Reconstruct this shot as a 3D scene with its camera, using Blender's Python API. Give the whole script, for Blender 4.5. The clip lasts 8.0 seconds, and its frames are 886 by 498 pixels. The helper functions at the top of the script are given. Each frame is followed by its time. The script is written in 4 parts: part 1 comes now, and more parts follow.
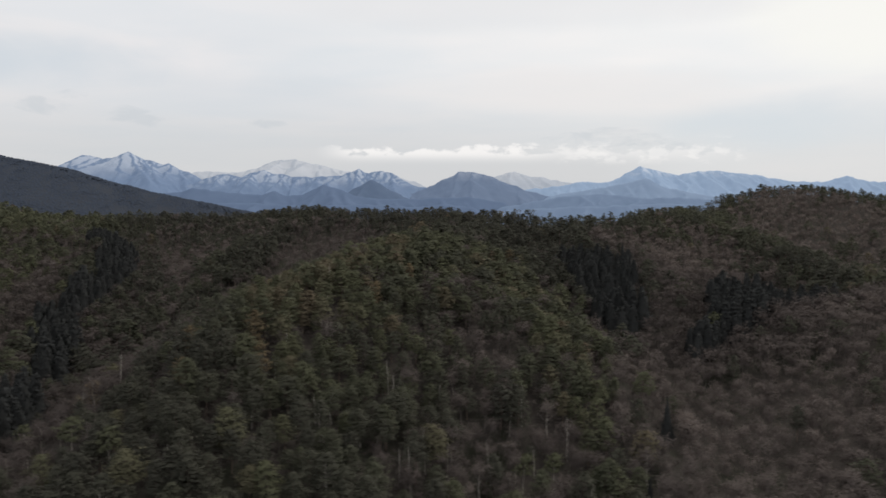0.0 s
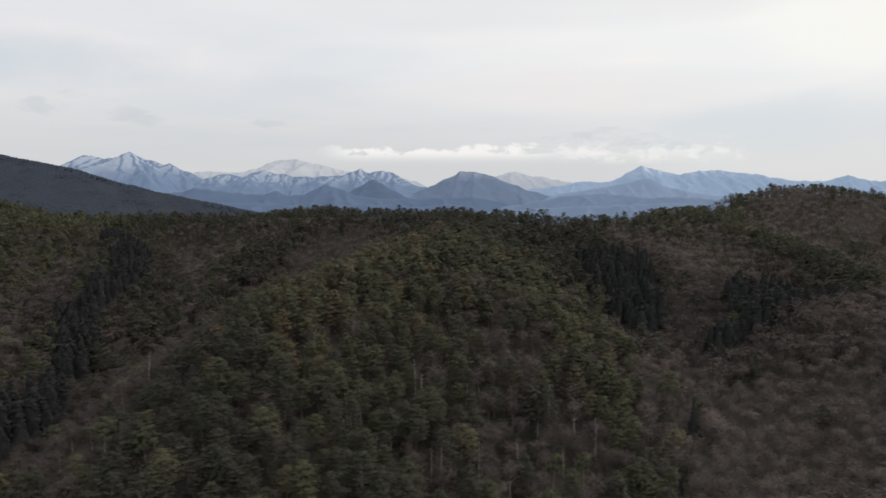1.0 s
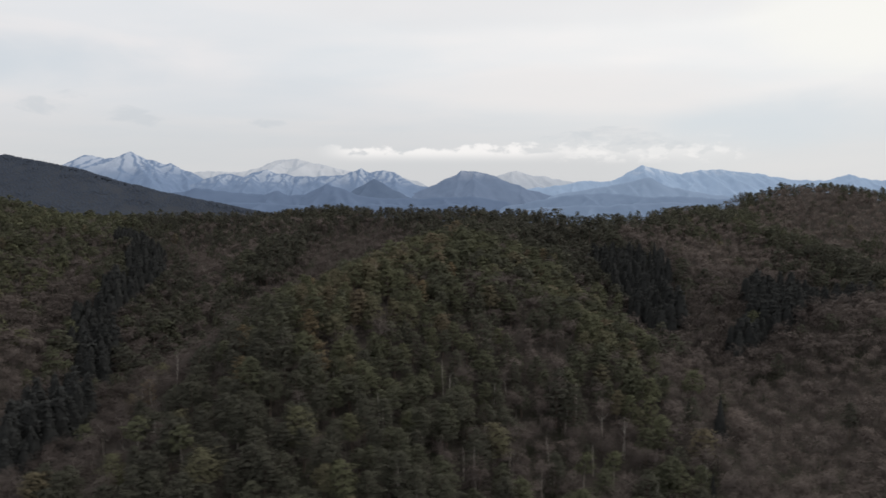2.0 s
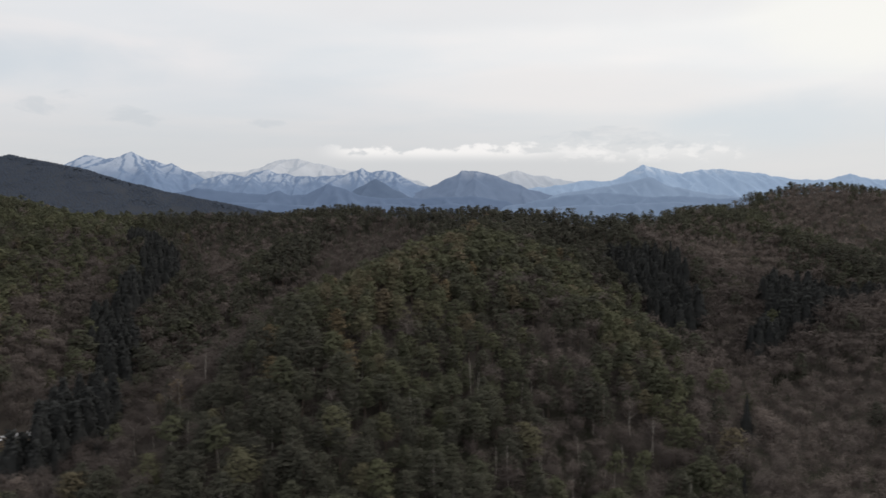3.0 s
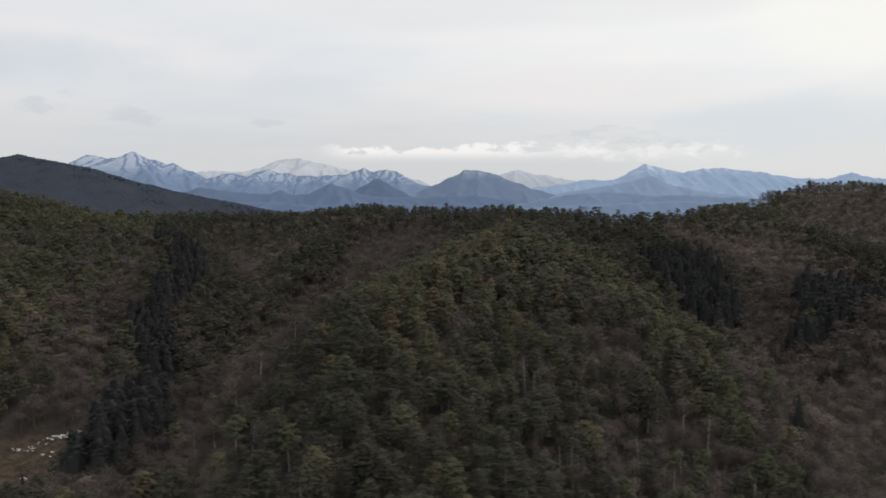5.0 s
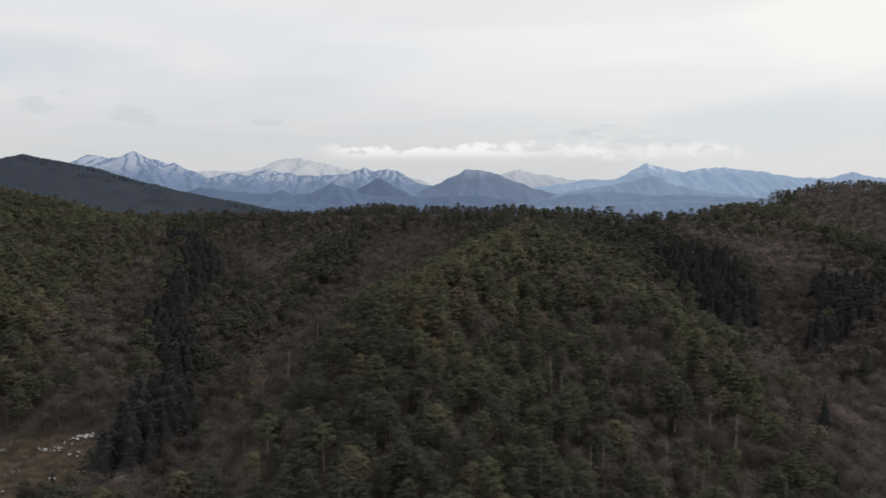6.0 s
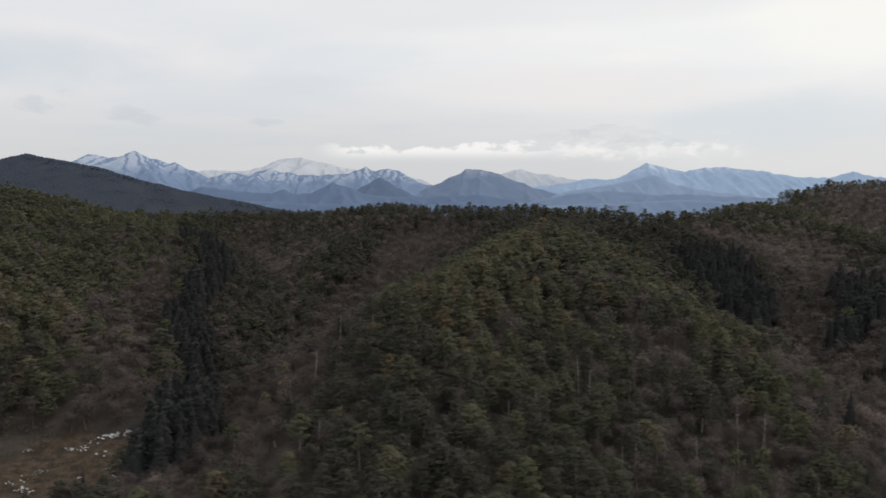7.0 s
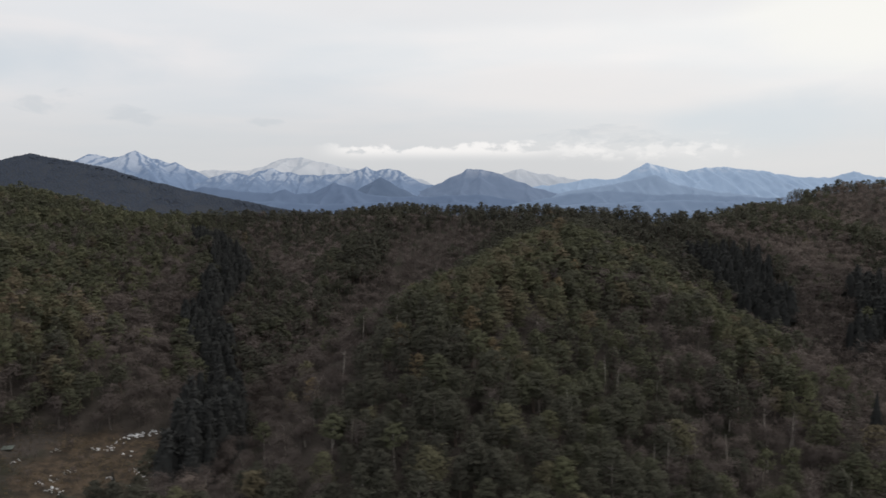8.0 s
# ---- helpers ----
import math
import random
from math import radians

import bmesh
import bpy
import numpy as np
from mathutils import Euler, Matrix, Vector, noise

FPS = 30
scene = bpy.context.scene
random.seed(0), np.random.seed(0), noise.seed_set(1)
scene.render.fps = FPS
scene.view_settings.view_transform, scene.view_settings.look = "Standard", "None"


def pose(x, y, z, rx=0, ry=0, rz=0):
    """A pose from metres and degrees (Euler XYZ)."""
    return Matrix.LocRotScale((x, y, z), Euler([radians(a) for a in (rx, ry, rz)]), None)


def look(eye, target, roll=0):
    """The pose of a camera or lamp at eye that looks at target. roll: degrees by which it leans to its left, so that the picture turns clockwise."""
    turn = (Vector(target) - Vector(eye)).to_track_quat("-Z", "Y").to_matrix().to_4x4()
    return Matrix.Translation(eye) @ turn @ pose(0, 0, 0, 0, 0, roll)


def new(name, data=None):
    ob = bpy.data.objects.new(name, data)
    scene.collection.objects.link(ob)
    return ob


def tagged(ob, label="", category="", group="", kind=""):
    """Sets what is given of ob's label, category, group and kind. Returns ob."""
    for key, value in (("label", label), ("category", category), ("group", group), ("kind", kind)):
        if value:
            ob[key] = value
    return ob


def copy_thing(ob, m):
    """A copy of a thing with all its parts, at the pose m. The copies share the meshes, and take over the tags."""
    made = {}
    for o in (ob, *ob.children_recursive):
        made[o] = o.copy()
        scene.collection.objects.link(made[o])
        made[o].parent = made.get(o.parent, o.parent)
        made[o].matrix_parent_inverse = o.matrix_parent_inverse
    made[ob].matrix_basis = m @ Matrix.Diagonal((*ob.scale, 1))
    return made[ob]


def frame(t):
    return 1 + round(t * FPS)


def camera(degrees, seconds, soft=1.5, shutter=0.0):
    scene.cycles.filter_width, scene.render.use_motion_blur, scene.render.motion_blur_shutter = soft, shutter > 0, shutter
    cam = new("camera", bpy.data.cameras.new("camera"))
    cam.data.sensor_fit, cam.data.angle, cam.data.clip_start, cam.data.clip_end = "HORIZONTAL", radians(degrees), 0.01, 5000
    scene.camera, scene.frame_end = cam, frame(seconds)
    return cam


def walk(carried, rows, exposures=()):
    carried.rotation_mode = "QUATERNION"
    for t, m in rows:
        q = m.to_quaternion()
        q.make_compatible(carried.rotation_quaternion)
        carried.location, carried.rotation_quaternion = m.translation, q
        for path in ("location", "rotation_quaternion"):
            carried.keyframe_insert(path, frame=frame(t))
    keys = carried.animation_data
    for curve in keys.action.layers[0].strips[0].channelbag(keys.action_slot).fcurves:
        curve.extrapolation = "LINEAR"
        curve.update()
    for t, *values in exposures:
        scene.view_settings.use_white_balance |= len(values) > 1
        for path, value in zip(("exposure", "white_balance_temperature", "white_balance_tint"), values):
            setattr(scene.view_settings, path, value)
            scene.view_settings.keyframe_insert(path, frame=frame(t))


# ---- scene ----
cam = camera(62.3, 8.0, 1.6, 2.3)
METRES, EYE, TILT, LEAN, TURN = 60.0, 100.0, -4.4, 0.0, 0.0
ROWS = [
    (0.0, 0.0, 0.0, 0.0, -0.0, 0.0, -0.0),
    (0.5, -0.0626, 0.0001, -0.0006, -0.01, -0.01, 0.03),
    (1.0, -0.1254, 0.0001, -0.0012, -0.01, -0.02, 0.06),
    (1.5, -0.1881, 0.0004, -0.0019, -0.01, -0.04, 0.08),
    (3.0, -0.3778, 0.0018, -0.004, -0.1, -0.07, 0.17),
    (3.5, -0.4407, 0.0018, -0.0047, -0.15, -0.08, 0.19),
    (4.0, -0.5029, 0.0023, -0.0052, -0.18, -0.1, 0.21),
    (4.5, -0.5654, 0.0034, -0.0057, -0.22, -0.11, 0.23),
    (6.0, -0.7489, 0.0062, -0.0068, -0.28, -0.15, 0.28),
    (6.5, -0.8115, 0.0072, -0.0068, -0.36, -0.17, 0.28),
    (7.0, -0.8745, 0.0088, -0.0065, -0.42, -0.18, 0.28),
    (7.5, -0.9374, 0.0104, -0.0064, -0.48, -0.19, 0.28),
    (8.0, -0.9998, 0.0121, -0.0065, -0.54, -0.19, 0.28),
]
walk(cam, [(t, pose(0, 0, EYE, TILT, LEAN, TURN) @ pose(METRES * x, METRES * y, METRES * z, 90 + pitch, roll, 0.28 * yaw)) for t, x, y, z, yaw, pitch, roll in ROWS])

# ---- world and light ----
SUN_EL, SUN_AZ = 58.0, 40.0          # degrees; azimuth from the view axis towards the right
sun_data = bpy.data.lights.new("sun", "SUN")
sun_data.energy, sun_data.angle, sun_data.color = 1.1, radians(18), (1.0, 0.96, 0.9)
sun = new("sun", sun_data)
sun_way = Vector((math.sin(radians(SUN_AZ)) * math.cos(radians(SUN_EL)), math.cos(radians(SUN_AZ)) * math.cos(radians(SUN_EL)), math.sin(radians(SUN_EL))))
sun.matrix_world = look(sun_way * 400, (0, 0, 0))


class Nodes:
    """Short forms for building a node tree."""

    def __init__(self, tree):
        self.tree = tree
        tree.nodes.clear()

    def add(self, kind, inputs=None, operation=None):
        n = self.tree.nodes.new(kind)
        if operation:
            n.operation = operation
        for k, v in (inputs or {}).items():
            if isinstance(v, bpy.types.NodeSocket):
                self.tree.links.new(v, n.inputs[k])
            else:
                n.inputs[k].default_value = v
        return n

    def math(self, op, a, b=0.0, c=0.0):
        return self.add("ShaderNodeMath", {0: a, 1: b, 2: c}, op).outputs[0]

    def vec(self, op, a, b=(0, 0, 0)):
        return self.add("ShaderNodeVectorMath", {0: a, 1: b}, op).outputs[0]

    def noise(self, vector, scale, detail=4.0, rough=0.55, distort=0.0):
        return self.add("ShaderNodeTexNoise", {"Vector": vector, "Scale": scale, "Detail": detail, "Roughness": rough, "Distortion": distort}).outputs[0]

    def span(self, value, a, b, lo=0.0, hi=1.0, smooth=True):
        n = self.add("ShaderNodeMapRange", {"Value": value, "From Min": a, "From Max": b, "To Min": lo, "To Max": hi})
        n.interpolation_type = "SMOOTHSTEP" if smooth else "LINEAR"
        return n.outputs[0]

    def mix(self, f, a, b):
        n = self.add("ShaderNodeMix")
        n.data_type = "RGBA"
        for key, v in ((0, f), (6, a), (7, b)):
            if isinstance(v, bpy.types.NodeSocket):
                self.tree.links.new(v, n.inputs[key])
            else:
                n.inputs[key].default_value = (*v, 1.0) if isinstance(v, tuple) and len(v) == 3 else v
        return n.outputs[2]


def build_sky():
    world = bpy.data.worlds.new("overcast sky")
    scene.world = world
    world.use_nodes = True
    n = Nodes(world.node_tree)
    way = n.add("ShaderNodeTexCoord").outputs["Generated"]
    sep = n.add("ShaderNodeSeparateXYZ", {0: way})
    dx, dy, dz = sep.outputs
    up = n.math("MAXIMUM", dz, 0.0)
    # the layer of cloud seen on a flat ceiling, stretched to streaks near the horizon
    k = n.math("DIVIDE", 1.0, n.math("ADD", up, 0.10))
    ceiling = n.add("ShaderNodeCombineXYZ", {0: n.math("MULTIPLY", dx, k), 1: n.math("MULTIPLY", n.math("MULTIPLY", dy, k), 1.4), 2: 0.3}).outputs[0]
    broad = n.noise(ceiling, 0.55, 3.0, 0.5, 0.4)
    fine = n.noise(ceiling, 1.6, 5.0, 0.55, 0.6)
    tone = n.math("ADD", n.math("MULTIPLY", n.span(broad, 0.35, 0.65), 0.65), n.math("MULTIPLY", n.span(fine, 0.3, 0.7), 0.35))
    layer = n.mix(tone, (0.72, 0.755, 0.79), (0.85, 0.825, 0.825))
    az = n.math("DIVIDE", dx, n.math("MAXIMUM", dy, 0.05))
    # brighter towards the hidden sun
    s = n.add("ShaderNodeVectorMath", {0: way, 1: tuple(sun_way)}, operation="DOT_PRODUCT").outputs["Value"]
    layer = n.mix(n.span(s, 0.38, 0.95, 0.0, 0.9), layer, (1.12, 1.08, 1.02))
    layer = n.mix(n.span(dz, 0.17, 0.04, 0.0, 0.8), layer, n.mix(n.span(az, -0.15, 0.35), (0.63, 0.64, 0.66), (0.70, 0.708, 0.722)))
    # broad paler and blue-grey fields in the layer
    field = n.noise(n.add("ShaderNodeCombineXYZ", {0: az, 1: 2.1, 2: n.math("MULTIPLY", dz, 2.6)}).outputs[0], 5.0, 4.0, 0.55, 0.5)
    for u, v, a, b, much, tint in ((-0.58, 0.155, 0.20, 0.035, 0.75, (0.62, 0.68, 0.735)), (-0.26, 0.125, 0.24, 0.03, 0.5, (0.69, 0.72, 0.755)), (0.50, 0.085, 0.20, 0.035, 0.7, (0.665, 0.72, 0.765)),
                                   (0.16, 0.130, 0.26, 0.035, 0.7, (0.86, 0.825, 0.81)), (0.56, 0.20, 0.16, 0.06, 0.9, (0.97, 0.955, 0.90)), (-0.5, 0.235, 0.3, 0.05, 0.5, (0.83, 0.835, 0.85)), (0.12, 0.245, 0.35, 0.04, 0.5, (0.80, 0.785, 0.79))):
        p, q = n.math("DIVIDE", n.math("SUBTRACT", az, u), a), n.math("DIVIDE", n.math("SUBTRACT", dz, v), b)
        r = n.math("ADD", n.math("ADD", n.math("MULTIPLY", p, p), n.math("MULTIPLY", q, q)), n.math("MULTIPLY", n.math("SUBTRACT", 0.5, field), 2.2))
        layer = n.mix(n.math("MULTIPLY", n.span(r, 1.5, -0.2, 0.0, much), n.span(dy, 0.1, 0.3)), layer, tint)
    # low cumulus standing over the far range
    flat = n.add("ShaderNodeCombineXYZ", {0: n.math("DIVIDE", dx, n.math("MAXIMUM", dy, 0.05)), 1: 0.0, 2: n.math("MULTIPLY", dz, 1.9)}).outputs[0]
    puff = n.math("SUBTRACT", n.noise(flat, 22.0, 7.0, 0.55, 0.15), n.math("MULTIPLY", n.math("SUBTRACT", dz, 0.0505), 15.0))
    band = n.math("MULTIPLY", n.span(dz, 0.02, 0.042), n.span(dz, 0.085, 0.06))
    stretch = n.math("MULTIPLY", n.span(az, -0.18, -0.11), n.math("ADD", n.span(az, 0.16, 0.10, 0.0, 0.5), n.span(az, 0.45, 0.3, 0.0, 0.5)))
    puffs = n.math("MULTIPLY", n.math("MULTIPLY", n.span(puff, 0.38, 0.48), band), n.math("MULTIPLY", stretch, n.span(dy, 0.1, 0.3)))
    low_grey = n.math("MULTIPLY", n.math("MULTIPLY", n.span(dz, 0.054, 0.036), n.span(dy, 0.1, 0.3)), n.math("MULTIPLY", n.span(az, -0.30, -0.12), n.span(az, 0.36, 0.2)))
    layer = n.mix(n.math("MULTIPLY", puffs, n.span(dz, 0.034, 0.056, 0.05, 0.9)), layer, (0.96, 0.935, 0.925))
    layer = n.mix(n.math("MULTIPLY", low_grey, 0.7), layer, (0.635, 0.645, 0.665))
    heap = n.noise(n.add("ShaderNodeCombineXYZ", {0: az, 1: 9.3, 2: n.math("MULTIPLY", dz, 2.4)}).outputs[0], 26.0, 6.0, 0.55, 0.2)
    heaps = n.math("MULTIPLY", n.math("MULTIPLY", n.span(heap, 0.50, 0.60), n.span(dz, 0.034, 0.046)), n.math("MULTIPLY", n.span(dz, 0.078, 0.056), n.math("MULTIPLY", n.span(az, 0.13, 0.2), n.span(az, 0.46, 0.36))))
    layer = n.mix(n.math("MULTIPLY", heaps, 0.5), layer, (0.95, 0.93, 0.92))
    # grey wisps higher up
    ragged = n.noise(n.add("ShaderNodeCombineXYZ", {0: az, 1: 4.7, 2: n.math("MULTIPLY", dz, 3.5)}).outputs[0], 16.0, 5.0, 0.6, 0.4)
    for u, v, a, b in ((-0.54, 0.103, 0.05, 0.012), (-0.505, 0.117, 0.03, 0.008), (-0.415, 0.093, 0.05, 0.013), (-0.235, 0.091, 0.03, 0.006), (0.205, 0.073, 0.085, 0.013), (0.30, 0.062, 0.05, 0.008)):
        p, q = n.math("DIVIDE", n.math("SUBTRACT", az, u), a), n.math("DIVIDE", n.math("SUBTRACT", dz, v), b)
        r = n.math("ADD", n.math("ADD", n.math("MULTIPLY", p, p), n.math("MULTIPLY", q, q)), n.math("MULTIPLY", n.math("SUBTRACT", 0.55, ragged), 5.0))
        layer = n.mix(n.math("MULTIPLY", n.span(r, 1.1, 0.0, 0.0, 0.6), n.span(dy, 0.1, 0.3)), layer, (0.60, 0.63, 0.665))
    sky = n.add("ShaderNodeTexSky")
    sky.sky_type, sky.sun_disc, sky.sun_elevation, sky.sun_rotation = "NISHITA", False, radians(SUN_EL), radians(SUN_AZ)
    clear = n.add("ShaderNodeBackground", {0: sky.outputs[0], 1: 0.10})
    cloud = n.add("ShaderNodeBackground", {0: layer, 1: SKY})
    both = n.add("ShaderNodeMixShader", {0: 0.94, 1: clear.outputs[0], 2: cloud.outputs[0]})
    n.add("ShaderNodeOutputWorld", {0: both.outputs[0]})


SKY = 1.0
build_sky()


# ---- materials ----
def material(name):
    m = bpy.data.materials.new(name)
    m.use_nodes = True
    return m, Nodes(m.node_tree)


def finish(n, colour, rough=0.85, bump=None, strength=0.3, distance=0.1, spec=0.15, through_light=0.0):
    p = n.add("ShaderNodeBsdfPrincipled", {"Base Color": colour, "Roughness": rough, "Specular IOR Level": spec})
    if bump is not None:
        b = n.add("ShaderNodeBump", {"Height": bump, "Strength": strength, "Distance": distance})
        n.tree.links.new(b.outputs[0], p.inputs["Normal"])
    shader = p.outputs[0]
    if through_light:
        t = n.add("ShaderNodeBsdfTranslucent", {"Color": colour})
        shader = n.add("ShaderNodeMixShader", {0: through_light, 1: shader, 2: t.outputs[0]}).outputs[0]
    n.add("ShaderNodeOutputMaterial", {0: shader})


def leaf_material(name, tones, spread=0.2):
    """Foliage: a tone for each tree out of a ramp, with leaf by leaf and patch by patch variation."""
    m, n = material(name)
    geo = n.add("ShaderNodeNewGeometry")
    at = geo.outputs["Position"]
    own = n.add("ShaderNodeAttribute")
    own.attribute_name = "tone"
    tone = own.outputs["Fac"]
    tone = n.math("ADD", tone, n.math("MULTIPLY", n.math("SUBTRACT", n.noise(at, 0.03, 2.0), 0.5), 0.3))
    ramp = n.add("ShaderNodeValToRGB", {0: tone})
    el = ramp.color_ramp.elements
    while len(el) < len(tones):
        el.new(0.5)
    for e, (where, colour) in zip(el, tones):
        e.position, e.color = where, (*colour, 1.0)
    f = n.math("ADD", n.math("MULTIPLY", geo.outputs["Random Per Island"], 0.6), n.math("MULTIPLY", n.span(n.noise(at, 0.9, 2.0), 0.3, 0.7), 0.4))
    value = n.span(f, 0.0, 1.0, 1.0 - spread, 1.0 + spread, False)
    c = n.vec("MULTIPLY", ramp.outputs[0], n.add("ShaderNodeCombineXYZ", {0: value, 1: value, 2: value}).outputs[0])
    finish(n, c, 0.8, spec=0.08, through_light=0.38)
    return m


def bark_material(name, a, b, scale=3.0):
    m, n = material(name)
    at = n.add("ShaderNodeNewGeometry").outputs["Position"]
    long = n.vec("MULTIPLY", at, (1, 1, 0.25))
    grain = n.noise(long, scale, 4.0, 0.6)
    patch = n.noise(at, 0.35, 2.0)
    c = n.mix(n.math("ADD", n.math("MULTIPLY", grain, 0.6), n.math("MULTIPLY", patch, 0.4)), a, b)
    finish(n, c, 0.9, grain, 0.5, 0.05, 0.1)
    return m


PINE = leaf_material("pine needles", ((0.0, (0.066, 0.065, 0.053)), (0.28, (0.079, 0.080, 0.060)), (0.5, (0.087, 0.091, 0.061)), (0.74, (0.109, 0.113, 0.069)), (0.88, (0.132, 0.122, 0.080)), (1.0, (0.154, 0.122, 0.086))), 0.10)
CEDAR = leaf_material("cedar foliage", ((0.0, (0.042, 0.044, 0.044)), (1.0, (0.056, 0.058, 0.057))), 0.1)
RUST = leaf_material("withered needles", ((0.0, (0.138, 0.110, 0.070)), (1.0, (0.182, 0.142, 0.088))))
TWIG = leaf_material("bare twigs", ((0.0, (0.080, 0.067, 0.063)), (0.4, (0.119, 0.100, 0.093)), (0.75, (0.158, 0.131, 0.120)), (1.0, (0.194, 0.160, 0.144))), 0.14)
STRAW = leaf_material("withered grass", ((0.0, (0.05, 0.042, 0.031)), (1.0, (0.17, 0.132, 0.085))), 0.25)
PINE_BARK = bark_material("pine bark", (0.07, 0.055, 0.046), (0.2, 0.155, 0.13))
GREY_BARK = bark_material("grey bark", (0.08, 0.07, 0.065), (0.17, 0.15, 0.135))
PALE_BARK = bark_material("bleached bark", (0.25, 0.23, 0.205), (0.47, 0.435, 0.39))


def floor_material():
    m, n = material("forest floor")
    at = n.add("ShaderNodeNewGeometry").outputs["Position"]
    a = n.noise(at, 0.05, 4.0, 0.6)
    b = n.noise(at, 0.9, 5.0, 0.65)
    c = n.mix(b, (0.032, 0.028, 0.026), (0.064, 0.055, 0.048))
    c = n.mix(n.span(a, 0.48, 0.66), c, (0.026, 0.027, 0.019))
    # worn straw-coloured grass and bare earth on the open bank
    sep = n.add("ShaderNodeSeparateXYZ", {0: at})
    gx = n.math("DIVIDE", n.math("ADD", sep.outputs[0], 147.0), 21.0)
    gy = n.math("DIVIDE", n.math("ADD", sep.outputs[1], -186.0), 24.0)
    r = n.math("ADD", n.math("MULTIPLY", gx, gx), n.math("MULTIPLY", gy, gy))
    edge = n.math("ADD", r, n.math("MULTIPLY", n.math("SUBTRACT", n.noise(at, 0.12, 4.0, 0.6), 0.5), 1.6))
    straw = n.mix(n.span(n.noise(at, 0.35, 5.0, 0.65), 0.35, 0.68), (0.030, 0.025, 0.020), (0.078, 0.058, 0.042))
    c = n.mix(n.span(edge, 1.15, 0.65), c, straw)
    # distant woods and the plain, with haze painted in: blue-grey, then pale blue
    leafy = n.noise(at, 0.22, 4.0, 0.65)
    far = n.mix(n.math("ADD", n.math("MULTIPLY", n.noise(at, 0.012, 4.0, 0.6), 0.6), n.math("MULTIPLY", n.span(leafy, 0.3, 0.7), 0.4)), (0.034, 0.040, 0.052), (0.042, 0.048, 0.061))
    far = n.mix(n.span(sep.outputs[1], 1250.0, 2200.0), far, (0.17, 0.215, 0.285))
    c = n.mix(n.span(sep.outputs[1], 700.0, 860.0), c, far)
    height = n.math("ADD", b, n.math("MULTIPLY", leafy, n.span(sep.outputs[1], 700.0, 860.0, 0.0, 3.5)))
    finish(n, c, 0.95, height, 0.6, 0.4, 0.1)
    return m


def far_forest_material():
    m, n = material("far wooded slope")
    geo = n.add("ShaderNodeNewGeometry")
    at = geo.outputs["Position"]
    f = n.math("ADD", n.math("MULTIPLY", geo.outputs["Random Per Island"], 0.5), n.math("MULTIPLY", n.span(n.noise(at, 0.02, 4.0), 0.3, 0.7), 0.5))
    # the blue-grey is haze put into the foliage colour
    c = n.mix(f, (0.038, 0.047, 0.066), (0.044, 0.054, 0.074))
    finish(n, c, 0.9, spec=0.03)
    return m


def mountain_material(name, hazy_wood_dark, hazy_wood_pale, snow, low, high, cover):
    """A far slope: wooded ribs, snow lying on the faces between them and on the tops; haze is part of the colours."""
    m, n = material(name)
    geo = n.add("ShaderNodeNewGeometry")
    at = geo.outputs["Position"]
    z = n.add("ShaderNodeSeparateXYZ", {0: at}).outputs[2]
    nx = n.add("ShaderNodeSeparateXYZ", {0: geo.outputs["Normal"]}).outputs[0]
    grain = n.noise(at, 0.012, 6.0, 0.62)
    fleck = n.noise(n.vec("MULTIPLY", at, (1, 0.7, 0.6)), 0.09, 7.0, 0.8)
    rib = n.add("ShaderNodeAttribute")
    rib.attribute_name = "hollow"
    lift = n.span(n.math("ADD", z, n.math("MULTIPLY", n.math("SUBTRACT", grain, 0.5), 70.0)), low, high)
    # whiter on slopes that face right
    face = n.math("ADD", n.math("ADD", rib.outputs["Fac"], n.math("MULTIPLY", nx, 0.35)), n.math("MULTIPLY", n.math("SUBTRACT", fleck, 0.5), 2.8))
    f = n.math("MULTIPLY", n.math("MULTIPLY", lift, n.span(face, 0.2, 1.0)), cover)
    c = n.mix(f, n.mix(grain, hazy_wood_dark, hazy_wood_pale), snow)
    finish(n, c, 0.95, spec=0.02)
    return m


FLOOR = floor_material()
FAR_WOOD = far_forest_material()


def snow_material():
    m, n = material("old snow")
    at = n.add("ShaderNodeNewGeometry").outputs["Position"]
    g = n.noise(at, 2.5, 4.0)
    finish(n, n.mix(g, (0.62, 0.64, 0.67), (0.82, 0.83, 0.85)), 0.6, g, 0.4, 0.1, 0.3)
    return m


SNOW = snow_material()


# ---- building helpers ----
def lattice(ix, iy, seed):
    h = (ix.astype(np.int64) * 374761393 + iy.astype(np.int64) * 668265263 + seed * 974711) & 0x7FFFFFFF
    h = ((h ^ (h >> 13)) * 1274126177) & 0x7FFFFFFF
    return ((h ^ (h >> 16)) & 0xFFFF) / 65535.0


def wave(x, y, size, seed=0, octaves=3):
    """Smooth random field of 0 to 1 with features of about the given size in metres."""
    total, amp, norm = np.zeros_like(x, dtype=float), 1.0, 0.0
    for o in range(octaves):
        u, v = x / size, y / size
        iu, iv = np.floor(u), np.floor(v)
        fu, fv = u - iu, v - iv
        fu, fv = fu * fu * (3 - 2 * fu), fv * fv * (3 - 2 * fv)
        s = seed * 17 + o
        a, b = lattice(iu, iv, s), lattice(iu + 1, iv, s)
        c, d = lattice(iu, iv + 1, s), lattice(iu + 1, iv + 1, s)
        total += amp * ((a * (1 - fu) + b * fu) * (1 - fv) + (c * (1 - fu) + d * fu) * fv)
        norm, amp, size = norm + amp, amp * 0.5, size * 0.5
    return total / norm


